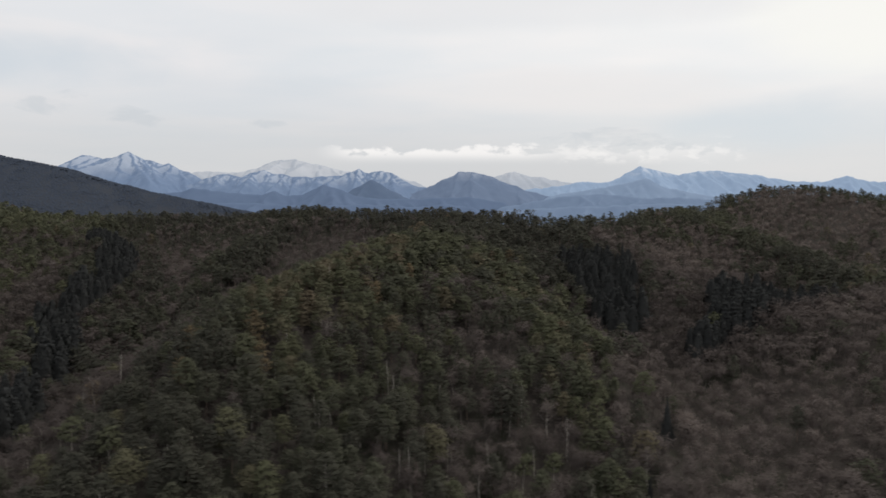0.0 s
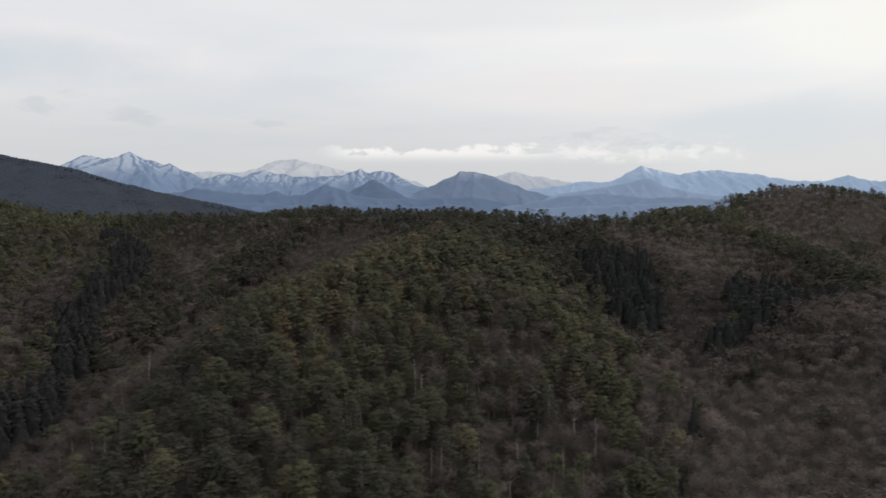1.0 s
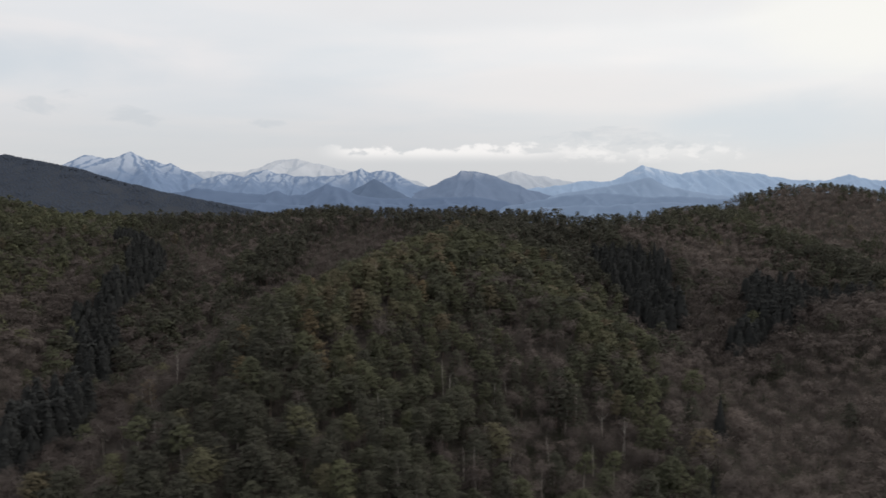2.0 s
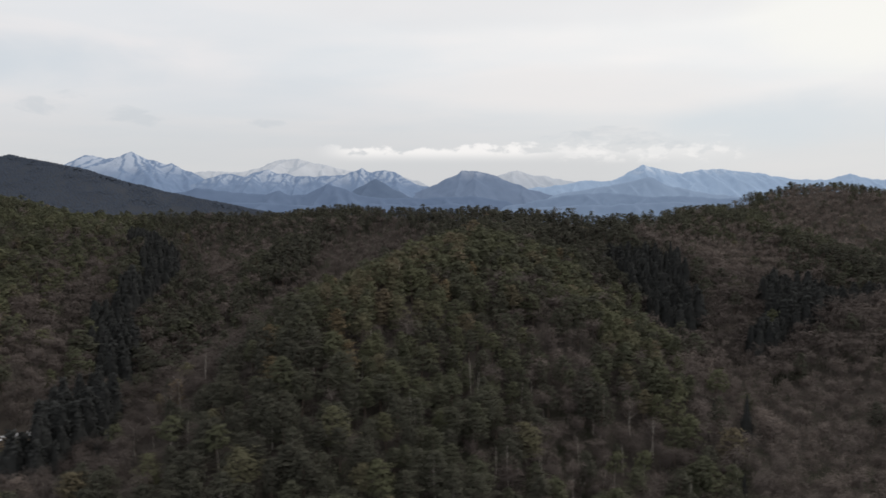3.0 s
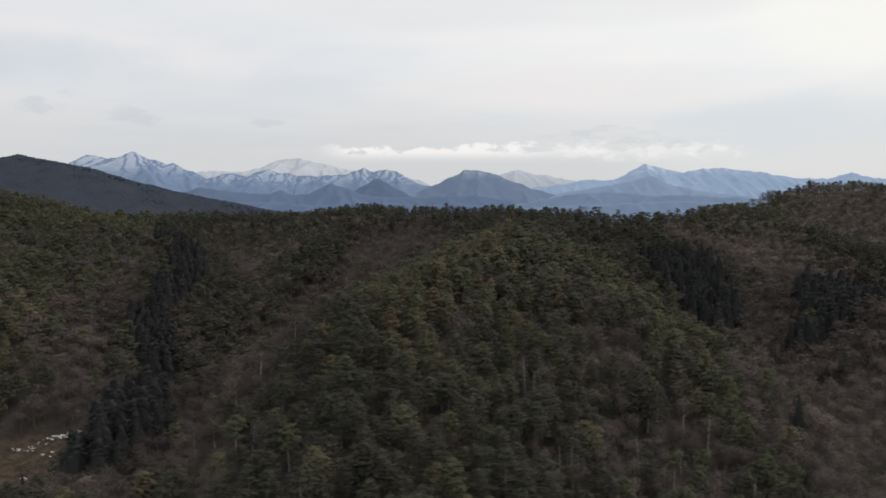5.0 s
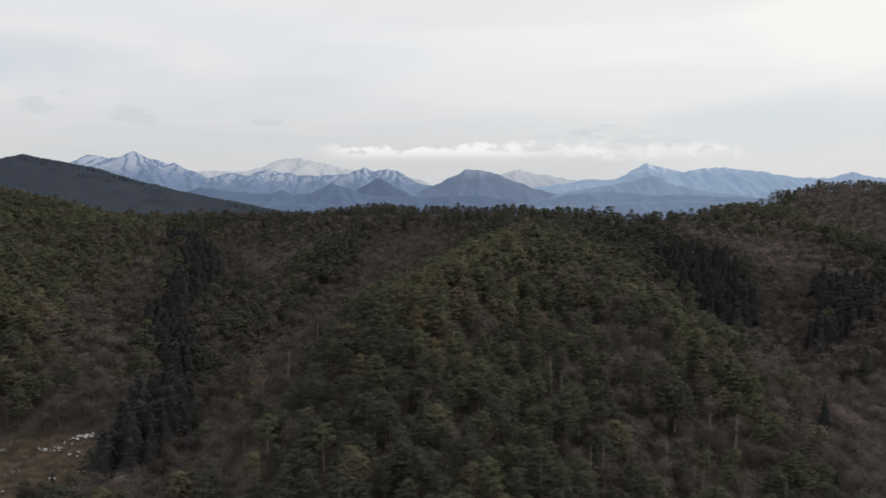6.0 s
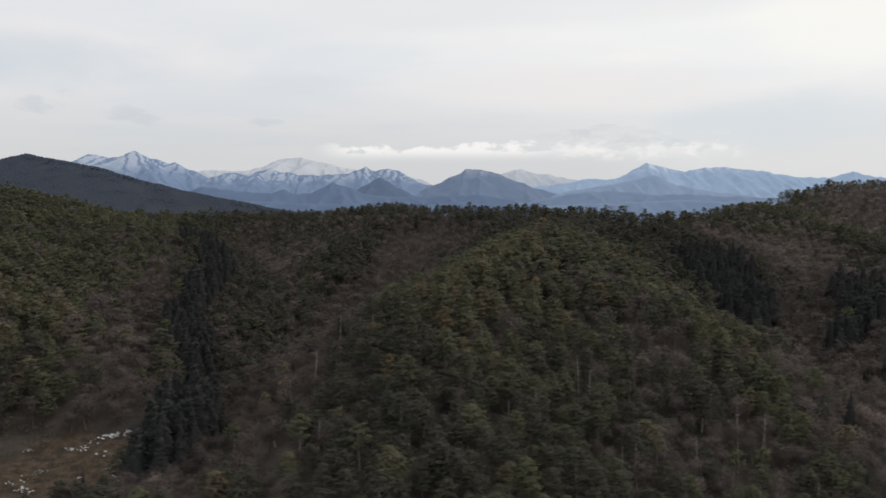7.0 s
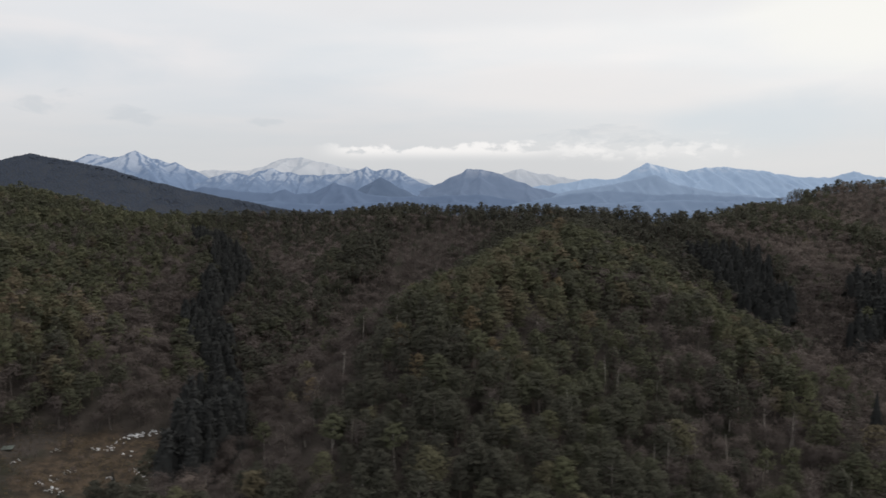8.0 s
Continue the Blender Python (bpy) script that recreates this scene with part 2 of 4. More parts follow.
def ridge(x, y, crest, slope, width):
    """Height of a rounded ridge that falls away on both sides of a crest line."""
    best = np.full(np.shape(x), -1e4)
    for (ax, ay, az), (bx, by, bz) in zip(crest[:-1], crest[1:]):
        ex, ey = bx - ax, by - ay
        t = np.clip(((x - ax) * ex + (y - ay) * ey) / (ex * ex + ey * ey), 0, 1)
        d2 = (x - ax - t * ex) ** 2 + (y - ay - t * ey) ** 2
        best = np.maximum(best, az + t * (bz - az) - slope * (np.sqrt(d2 + width * width) - width))
    return best


def track(x, y, line):
    """Minus the distance from a line on the plan."""
    return ridge(x, y, [(q[0], q[1], 0) for q in line], 1.0, 0.01)


def mesh_object(name, verts, faces, normals_or_mats, mats=None, smooth=False, index=None, parent=None):
    """A mesh from arrays of corners and faces, with a normal for each vertex where they are given before the materials."""
    normals = normals_or_mats if mats is not None else None
    mats = mats if mats is not None else normals_or_mats
    me = bpy.data.meshes.new(name)
    me.vertices.add(len(verts))
    me.vertices.foreach_set("co", np.asarray(verts, dtype=np.float32).ravel())
    faces = np.asarray(faces, dtype=np.int32)
    k = faces.shape[1]
    me.loops.add(faces.size)
    me.loops.foreach_set("vertex_index", faces.ravel())
    me.polygons.add(len(faces))
    me.polygons.foreach_set("loop_start", np.arange(0, faces.size, k, dtype=np.int32))
    for mat in mats:
        me.materials.append(mat)
    if index is not None:
        me.polygons.foreach_set("material_index", np.asarray(index, dtype=np.int32))
    me.update(calc_edges=True)
    if smooth or normals is not None:
        me.polygons.foreach_set("use_smooth", np.ones(len(faces), dtype=bool))
    if normals is not None:
        me.attributes.new("custom_normal", "FLOAT_VECTOR", "POINT").data.foreach_set("vector", np.asarray(normals, dtype=np.float32).ravel())
    ob = new(name, me)
    if parent is not None:
        ob.parent = parent
    return ob


def grid_faces(nx, ny):
    i, j = np.meshgrid(np.arange(nx - 1), np.arange(ny - 1))
    a = (j * nx + i).ravel()
    return np.stack([a, a + 1, a + 1 + nx, a + nx], 1)


# ---- the ground: one sheet with spurs, gullies and the far plain ----
RIDGES = [
    # the long back ridge and the hill at its end
    ([(-520, 560, 80), (-360, 540, 78), (-230, 512, 79), (-122, 512, 80), (-94, 482, 83.5), (-25, 445, 81.5), (39, 413, 82), (72, 404, 79.5),
      (122, 434, 81), (175, 500, 82), (222, 590, 86), (252, 568, 97), (276, 552, 99), (330, 525, 88), (470, 500, 76)], 0.36, 18),
    # the central spur, running down towards the camera, and its shoulder
    ([(0, 425, 75), (14, 361, 74), (-16, 296, 72), (-44, 240, 66), (-57, 200, 56), (-56, 164, 46), (-54, 125, 28), (-50, 70, 8)], 0.64, 18),
    ([(-58, 190, 52), (-88, 165, 34), (-122, 140, 30)], 0.51, 12),
    # the western hill
    ([(-520, 470, 105), (-330, 445, 96), (-279, 425, 82), (-240, 400, 80)], 0.35, 20),
    ([(-300, 435, 88), (-272, 330, 73), (-262, 250, 67), (-280, 195, 54), (-300, 130, 38), (-310, 60, 18)], 0.34, 22),
    # small spurs below the saddle and the brown eastern slope
    ([(122, 434, 80), (100, 380, 71), (88, 345, 62), (82, 315, 49)], 0.47, 12),
    ([(140, 440, 80), (149, 412, 79.5), (159, 398, 74.5), (166, 384, 70), (172, 364, 65), (176, 344, 60), (181, 318, 50)], 0.50, 9),
    ([(340, 400, 68), (260, 335, 64), (215, 310, 60), (160, 277, 51), (95, 248, 34), (55, 225, 22)], 0.32, 18),
    # the lower spur beside the central one
    ([(0, 325, 70), (30, 295, 52), (42, 260, 42), (46, 215, 33), (50, 180, 22)], 0.50, 9),
    # the green shoulder between the western gully and the hollow behind the spur
    ([(-94, 482, 82), (-97, 430, 74), (-99, 385, 66), (-102, 355, 58), (-112, 320, 45)], 0.46, 12),
    # the flank that carries the upper pines of the central spur
    ([(-12, 300, 70), (6, 268, 59), (15, 248, 54), (14, 222, 43)], 0.55, 10),
    # the dark wooded mountain beyond
    ([(-1250, 1240, 60), (-860, 1185, 92), (-772, 1175, 119), (-724, 1172, 157), (-708, 1172, 160), (-650, 1165, 149), (-600, 1160, 139), (-500, 1150, 112), (-400, 1140, 89), (-290, 1120, 70), (-100, 1100, 50)], 0.40, 12),
]


def ground_height(x, y):
    soft = 3.5
    total = np.exp((10 + 0.067 * np.clip(y, 0, 500)) / soft)
    for crest, slope, width in RIDGES:
        total = total + np.exp(np.clip(ridge(x, y, crest, slope, width) / soft, -60, 60))
    z = soft * np.log(total)
    z = z - 2.6 * np.exp(-((x + 148) / 12) ** 2 - ((y - 209) / 11) ** 2)      # the foot of the slope above the brown bank
    z = z - 4.5 * np.exp(-((x + 174) / 22) ** 2 - ((y - 198) / 22) ** 2)      # the hollow with the open bank
    z = z - 90.0 * np.clip((y - 1300) / 900, 0, 1)
    near = np.clip((2200 - np.hypot(x, y)) / 1200, 0, 1)
    return z + near * ((wave(x, y, 46, 3, 3) - 0.5) * 5.0 + (wave(x, y, 12, 4, 2) - 0.5) * 1.6)


def axis(fine_a, fine_b, step, far_a, far_b, grow=1.18):
    out = list(np.arange(fine_a, fine_b + 0.1, step))
    s, p = step, out[-1]
    while p < far_b:
        s *= grow
        p += s
        out.append(min(p, far_b))
    s, p, left = step, out[0], []
    while p > far_a:
        s *= grow
        p -= s
        left.append(max(p, far_a))
    return np.array(left[::-1] + out)


SHEET_X, SHEET_Y = axis(-880, 420, 7.5, -4900, 4900), axis(60, 700, 7.5, -1500, 4950, 1.06)
SHEET_Z = ground_height(*np.meshgrid(SHEET_X, SHEET_Y))


def sheet_height(x, y):
    """Height of the ground sheet between its grid points."""
    x, y = np.asarray(x, float), np.asarray(y, float)
    i, j = np.searchsorted(SHEET_X, x) - 1, np.searchsorted(SHEET_Y, y) - 1
    u, v = (x - SHEET_X[i]) / (SHEET_X[i + 1] - SHEET_X[i]), (y - SHEET_Y[j]) / (SHEET_Y[j + 1] - SHEET_Y[j])
    low, high = SHEET_Z[j, i] * (1 - u) + SHEET_Z[j, i + 1] * u, SHEET_Z[j + 1, i] * (1 - u) + SHEET_Z[j + 1, i + 1] * u
    return low * (1 - v) + high * v


def build_ground():
    xs, ys, gz = SHEET_X, SHEET_Y, SHEET_Z
    gx, gy = np.meshgrid(xs, ys)
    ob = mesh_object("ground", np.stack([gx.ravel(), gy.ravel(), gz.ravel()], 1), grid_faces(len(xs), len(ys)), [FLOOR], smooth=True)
    tagged(ob, "brown leaf-littered hillsides with spurs and gullies", "ground", kind="structure")


build_ground()


# ---- far mountains ----
def px(u, v, depth):
    """Place in the far distance from a bearing and a rise, both given as parts of a thousand."""
    return (u * depth / 1000.0 - 30.0, depth, 100.0 + v * depth / 1000.0)


def set_tone(ob, name, values, domain):
    ob.data.attributes.new(name, "FLOAT", domain).data.foreach_set("value", np.asarray(values, dtype=np.float32))


def spurs(crest, rng, apart, fall, length):
    """Side spurs that leave a crest line towards the valley, each a short bent line that forks once."""
    run = np.concatenate([[0], np.cumsum([math.dist(a, b) for a, b in zip(crest[:-1], crest[1:])])])
    out, at = [], apart * 0.4
    lean = rng.uniform(-0.5, 0.5)
    while at < run[-1]:
        start = np.array([np.interp(at, run, [p[k] for p in crest]) for k in range(3)])
        lean = 0.55 * lean + rng.uniform(-0.6, 0.6)
        reach = length * rng.uniform(0.55, 1.1)
        line, here, way = [start], start, lean
        for _ in range(3):
            way += rng.uniform(-0.3, 0.3)
            here = here + np.array((math.sin(way), -math.cos(way), -fall * rng.uniform(0.7, 1.25))) * reach / 3
            line.append(here)
        out.append([tuple(p) for p in line])
        for k in (1, 2):
            side = way + rng.choice((-0.8, 0.8)) + rng.uniform(-0.2, 0.2)
            d = np.array((math.sin(side), -math.cos(side), -fall * 1.35)) * reach * rng.uniform(0.25, 0.45)
            out.append([tuple(line[k]), tuple(line[k] + d)])
        at += apart * rng.uniform(0.6, 1.4)
    return out


def far_mountain(name, label, depth, crest, mat, fall=0.42, ribs=70.0, seed=1, step=8.5, jag=5.0, soft=13.0):
    """A mountain whose crest sends down branching spurs, with steep faces between them."""
    rng = np.random.default_rng(seed)
    pts = []
    for (u0, v0), (u1, v1) in zip(crest[:-1], crest[1:]):
        count = max(1, int(abs(u1 - u0) * depth / 1000 / 32))
        for k in range(count):
            t = k / count
            x, y, z = px(u0 + (u1 - u0) * t, v0 + (v1 - v0) * t, depth)
            pts.append((x, y + (wave(np.array([x]), np.array([0.0]), 200, seed, 2)[0] - 0.5) * 110, z + (rng.uniform(-jag, jag) if k else 0)))
    pts.append(px(*crest[-1], depth))
    top = max(p[2] for p in pts)
    deep = min((top + 40) / fall, 800)
    xs, ys = np.arange(pts[0][0] - 120, pts[-1][0] + 120, step), np.arange(depth - deep, depth + 140, step * 1.5)
    ys = ys[ys < 4960]
    gx, gy = np.meshgrid(xs, ys)
    wx = gx + (wave(gx, gy, 60, seed + 9, 2) - 0.5) * 26
    h = ridge(wx, gy, pts, 0.62, 3.0)
    line = track(wx, gy, pts)
    for spur in spurs(pts, rng, ribs, fall, deep * 0.9):
        h = np.maximum(h, ridge(wx, gy, spur, 0.66, 2.0))
        line = np.maximum(line, track(wx, gy, spur))
    h = h + (wave(gx, gy, 34, seed + 3, 3) - 0.5) * 9 - 2.0
    ob = mesh_object(name, np.stack([gx.ravel(), gy.ravel(), h.ravel()], 1), grid_faces(len(xs), len(ys)), [mat], smooth=True)
    bare = np.clip((-line - 1 + (wave(gx, gy, 26, seed + 5, 2) - 0.5) * 22) / soft, 0, 1)
    set_tone(ob, "hollow", bare.ravel(), "POINT")
    return tagged(ob, label, "mountain", "mountains of the far range", "structure")


# distance haze is put into these base colours, bluer and paler by range
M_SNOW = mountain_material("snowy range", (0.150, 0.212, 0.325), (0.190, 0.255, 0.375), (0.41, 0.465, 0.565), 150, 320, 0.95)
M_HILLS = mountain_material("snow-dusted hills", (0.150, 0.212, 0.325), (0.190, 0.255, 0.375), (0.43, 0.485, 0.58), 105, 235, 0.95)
M_MIST = mountain_material("range painted pale with cloud haze", (0.40, 0.44, 0.505), (0.44, 0.475, 0.53), (0.525, 0.55, 0.595), 150, 250, 0.9)
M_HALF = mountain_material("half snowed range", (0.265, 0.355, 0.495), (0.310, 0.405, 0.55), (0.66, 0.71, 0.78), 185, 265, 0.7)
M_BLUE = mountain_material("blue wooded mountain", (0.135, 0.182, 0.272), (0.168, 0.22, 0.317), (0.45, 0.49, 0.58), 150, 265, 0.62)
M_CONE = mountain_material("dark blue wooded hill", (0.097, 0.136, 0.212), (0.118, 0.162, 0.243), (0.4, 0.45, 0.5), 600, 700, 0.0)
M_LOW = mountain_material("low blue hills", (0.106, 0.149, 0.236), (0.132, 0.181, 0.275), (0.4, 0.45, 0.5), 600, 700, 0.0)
M_MID = mountain_material("low hills with blue haze painted in", (0.155, 0.212, 0.312), (0.18, 0.242, 0.348), (0.4, 0.45, 0.5), 600, 700, 0.0)
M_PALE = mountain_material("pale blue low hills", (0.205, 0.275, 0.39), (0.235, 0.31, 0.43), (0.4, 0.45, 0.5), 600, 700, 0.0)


def mountains():
    def line(*uv):
        """Bearings and rises along the crest, from pairs."""
        return [((a - 784) / 1.305, (341 - b) / 1.305) for a, b in zip(uv[::2], uv[1::2])]

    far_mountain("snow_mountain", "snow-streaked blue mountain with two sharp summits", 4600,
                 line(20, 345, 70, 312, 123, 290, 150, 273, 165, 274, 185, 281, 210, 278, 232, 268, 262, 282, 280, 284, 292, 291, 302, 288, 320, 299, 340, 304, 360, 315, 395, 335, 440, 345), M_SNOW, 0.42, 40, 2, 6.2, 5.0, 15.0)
    far_mountain("cloudy_mountain", "snow peak painted pale to melt into cloud", 4850,
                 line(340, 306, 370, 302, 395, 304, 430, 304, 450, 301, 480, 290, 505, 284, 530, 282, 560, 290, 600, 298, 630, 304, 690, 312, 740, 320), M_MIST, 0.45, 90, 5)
    far_mountain("cloudy_mountain", "jagged snow range painted pale to melt into cloud", 4850,
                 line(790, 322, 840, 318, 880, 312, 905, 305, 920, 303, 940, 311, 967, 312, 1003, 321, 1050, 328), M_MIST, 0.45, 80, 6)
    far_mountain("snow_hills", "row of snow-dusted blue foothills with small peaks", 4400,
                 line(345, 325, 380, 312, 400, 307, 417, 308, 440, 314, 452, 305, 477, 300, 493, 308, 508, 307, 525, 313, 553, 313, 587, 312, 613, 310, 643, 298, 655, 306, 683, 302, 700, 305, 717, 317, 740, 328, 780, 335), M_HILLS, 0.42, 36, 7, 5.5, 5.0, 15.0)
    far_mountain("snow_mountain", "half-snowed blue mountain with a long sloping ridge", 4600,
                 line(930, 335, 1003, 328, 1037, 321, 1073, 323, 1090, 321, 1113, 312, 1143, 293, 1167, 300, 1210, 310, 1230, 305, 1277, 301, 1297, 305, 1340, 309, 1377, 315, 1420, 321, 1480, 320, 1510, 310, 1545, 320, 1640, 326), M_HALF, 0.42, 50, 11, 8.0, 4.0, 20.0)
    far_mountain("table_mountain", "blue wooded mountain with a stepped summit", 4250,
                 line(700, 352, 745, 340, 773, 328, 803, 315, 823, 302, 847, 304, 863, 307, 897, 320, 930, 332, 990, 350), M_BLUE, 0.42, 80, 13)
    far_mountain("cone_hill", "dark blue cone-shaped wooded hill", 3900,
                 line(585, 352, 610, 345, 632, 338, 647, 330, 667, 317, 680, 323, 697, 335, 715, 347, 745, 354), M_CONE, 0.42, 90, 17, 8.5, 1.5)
    far_mountain("foothills", "low wooded hills on the plain with pale haze painted in", 2500,
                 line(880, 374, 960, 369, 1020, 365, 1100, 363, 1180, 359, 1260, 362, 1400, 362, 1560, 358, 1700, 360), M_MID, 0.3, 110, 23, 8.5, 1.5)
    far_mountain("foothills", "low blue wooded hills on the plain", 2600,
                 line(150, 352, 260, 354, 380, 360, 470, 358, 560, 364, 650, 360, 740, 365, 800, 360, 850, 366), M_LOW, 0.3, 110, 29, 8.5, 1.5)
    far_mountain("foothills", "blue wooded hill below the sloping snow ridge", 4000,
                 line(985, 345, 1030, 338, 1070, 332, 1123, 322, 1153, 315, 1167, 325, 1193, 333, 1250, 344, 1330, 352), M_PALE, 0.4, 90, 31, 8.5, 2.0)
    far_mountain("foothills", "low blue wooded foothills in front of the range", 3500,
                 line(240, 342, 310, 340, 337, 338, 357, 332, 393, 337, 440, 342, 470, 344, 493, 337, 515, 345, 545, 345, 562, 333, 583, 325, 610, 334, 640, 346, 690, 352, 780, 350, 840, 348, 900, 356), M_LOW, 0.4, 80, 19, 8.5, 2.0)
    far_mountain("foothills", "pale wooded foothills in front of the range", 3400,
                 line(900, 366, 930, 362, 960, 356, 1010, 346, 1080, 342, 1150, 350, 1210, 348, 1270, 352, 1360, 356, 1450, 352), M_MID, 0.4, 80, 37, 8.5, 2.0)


mountains()


# ---- trees ----

def unit(v):
    return v / (np.linalg.norm(v, axis=1, keepdims=True) + 1e-6)


def tube(points, radii, sides=5):
    """A tapered tube along points, as triangles."""
    v, f, n = [], [], []
    for i, (p, r) in enumerate(zip(points, radii)):
        for k in range(sides):
            a = 2 * math.pi * k / sides
            v.append((p[0] + r * math.cos(a), p[1] + r * math.sin(a), p[2]))
            n.append((math.cos(a), math.sin(a), 0.1))
        if i:
            o = (i - 1) * sides
            for k in range(sides):
                q = (k + 1) % sides
                f += [(o + k, o + q, o + sides + q), (o + k, o + sides + q, o + sides + k)]
    return np.array(v, float), np.array(f, int), np.array(n, float)


def facing(centres, way, axes, w, l, normals):
    """One triangle at each centre that faces the given way, laid along its axis."""
    side = unit(np.cross(way, axes))
    axes = unit(np.cross(side, way))
    corners = [centres - axes * l * 0.5 + side * w * 0.5, centres - axes * l * 0.5 - side * w * 0.5, centres + axes * l * 0.5]
    return np.stack(corners, 1).reshape(-1, 3), np.arange(3 * len(centres)).reshape(-1, 3), np.repeat(unit(normals), 3, 0)


def blades(centres, axes, widths, lengths, rng, out):
    """Slim twigs or grass blades laid along their axes, turned outwards."""
    n = len(centres)
    way = unit(out) + rng.normal(0, 0.3, (n, 3))
    return facing(centres, way, axes, np.reshape(widths, (-1, 1)), np.reshape(lengths, (-1, 1)), unit(out) + rng.normal(0, 0.12, (n, 3)))


def sprays(centres, out, size, rng, jitter=0.36):
    """Small triangular sprays that lie about square to the way out of the crown, like ruffled feathers."""
    n = len(centres)
    way = unit(out) + rng.normal(0, jitter, (n, 3))
    axes = np.cross(way, rng.normal(size=(n, 3)) + np.array((0, 0, 1.8)))
    w, l = rng.uniform(0.55, 1.0, (n, 1)) * size, rng.uniform(0.9, 1.8, (n, 1)) * size
    return facing(centres, way, axes, w, l, unit(out) + rng.normal(0, 0.15, (n, 3)))


def joined(pieces):
    v, f, n, o = [], [], [], 0
    for pv, pf, pn in pieces:
        v.append(pv)
        f.append(pf + o)
        n.append(pn)
        o += len(pv)
    return np.concatenate(v), np.concatenate(f), np.concatenate(n)


def pine_shape(rng, whorls, arms, tufts, size, limbs=True, bare=None, fill=120):
    """A pine 10 m high: bare leaning trunk, tiers of rising boughs that carry plumes of needles, and a loose shell of sprays between them."""
    lean = rng.normal(0, 0.3, 2)
    h = 10.0
    knots = (0, .25, .5, .75, .97)
    spine = [np.array((lean[0] * s * s + 0.15 * math.sin(5 * s + lean[1] * 9), lean[1] * s * s, h * s)) for s in knots]
    trunk = [tube(spine, (0.16, 0.13, 0.10, 0.06, 0.02), 5) if limbs else tube([spine[0], spine[2], spine[4]], (0.22, 0.15, 0.03), 3)]
    crown = []
    start, wide = bare or rng.uniform(0.24, 0.50), rng.uniform(2.2, 3.1)

    def axis_at(s):
        return np.stack([np.interp(s, knots, [p[0] for p in spine]), np.interp(s, knots, [p[1] for p in spine]), h * s], -1)

    for k in range(whorls):
        q = (k + rng.uniform(-0.2, 0.2)) / (whorls - 1)
        q = min(max(q, 0), 1)
        base = axis_at(start + (0.96 - start) * q)
        full = wide * (0.16 + 0.84 * math.sin(math.pi * (0.36 + 0.58 * q))) if q < 0.97 else 0.35
        count = arms if q < 0.8 else max(2, arms - 1)
        for j in range(count):
            if q < 0.7 and rng.uniform() < 0.14:
                continue
            ang = 2 * math.pi * (j + rng.uniform(-0.3, 0.3)) / count + k * 1.1
            reach = full * rng.uniform(0.65, 1.2)
            d = np.array((math.cos(ang), math.sin(ang), rng.uniform(0.1, 0.35) + 0.5 * q))
            if limbs and q < 0.85:
                trunk.append(tube([base, base + d * reach], (0.05, 0.012), 3))
            u = rng.uniform(0.3, 1.05, tufts) ** 0.8
            ball = unit(rng.normal(0, 1, (tufts, 3)))
            ball[:, 2] = np.abs(ball[:, 2]) * 0.9 - 0.15
            fat = (0.34 + 0.34 * u * min(reach, 1.7))[:, None]
            cen = base + d * reach * u[:, None] + ball * fat * np.array((1.15, 1.15, 0.55)) * rng.uniform(0.6, 1.1, (tufts, 1))
            crown.append(sprays(cen, ball * 0.4 + np.array((0.5 * math.cos(ang), 0.5 * math.sin(ang), 0.5 + 0.35 * q)), size, rng))
    # the shell
    q = rng.uniform(0, 1, fill) ** 1.25
    ang = rng.uniform(0, 2 * math.pi, fill)
    turn = rng.uniform(0, 6.3)
    r = wide * (0.14 + 0.80 * np.sin(math.pi * (0.34 + 0.61 * q))) * (0.86 + 0.16 * np.sin(3 * ang + turn + 4 * q) + 0.10 * np.sin(2 * math.pi * whorls * q)) * rng.uniform(0.7, 1.0, fill)
    way = np.stack([np.cos(ang), np.sin(ang), np.zeros(fill)], 1)
    cen = axis_at(start + (0.97 - start) * q) + way * r[:, None] + rng.normal(0, 0.12, (fill, 3))
    crown.append(sprays(cen, way * 0.75 + np.stack([0 * q, 0 * q, 0.5 + 0.5 * q], 1), size * 1.15, rng, 0.28))
    ball = rng.normal(0, 1, (max(tufts, 4), 3)) * np.array((1, 1, 1.3))
    crown.append(sprays(spine[-1] + ball * 0.2, ball + np.array((0, 0, 0.8)), size * 0.8, rng))
    return joined(trunk), joined(crown)


def cedar_shape(rng, tufts, size):
    """A slim dark cone of drooping sprays round a dense core, 10 m high."""
    trunk = tube([(0, 0, 0), (0, 0, 5), (0, 0, 9.8)], (0.22, 0.13, 0.02), 5)
    s = rng.uniform(0.06, 1.0, tufts) ** 0.85
    ang = rng.uniform(0, 2 * math.pi, tufts)
    r = (1.0 - s ** 1.5) ** 0.8 * 1.75 * rng.uniform(0.75, 1.1, tufts) + 0.08
    lumps = 1 + 0.2 * np.sin(ang * 3 + s * 17)
    cen = np.stack([np.cos(ang) * r * lumps, np.sin(ang) * r * lumps, 10 * s], 1) + rng.normal(0, 0.12, (tufts, 3))
    heights = (0.5, 1.6, 3.2, 5.0, 7.0, 8.8, 9.9)
    core = tube([(0, 0, z) for z in heights], [1.5 * (1.0 - (z / 10) ** 1.5) ** 0.8 + 0.05 for z in heights], 8)
    cv = core[0] * np.array((1, 1, 1)) + rng.normal(0, 0.16, core[0].shape) * np.array((1, 1, 0.5))
    return trunk, joined([(cv, core[1], unit(core[2] + np.array((0, 0, 0.3)))), sprays(cen, np.stack([np.cos(ang), np.sin(ang), 0.25 + 0.6 * s], 1), size, rng, 0.22)])


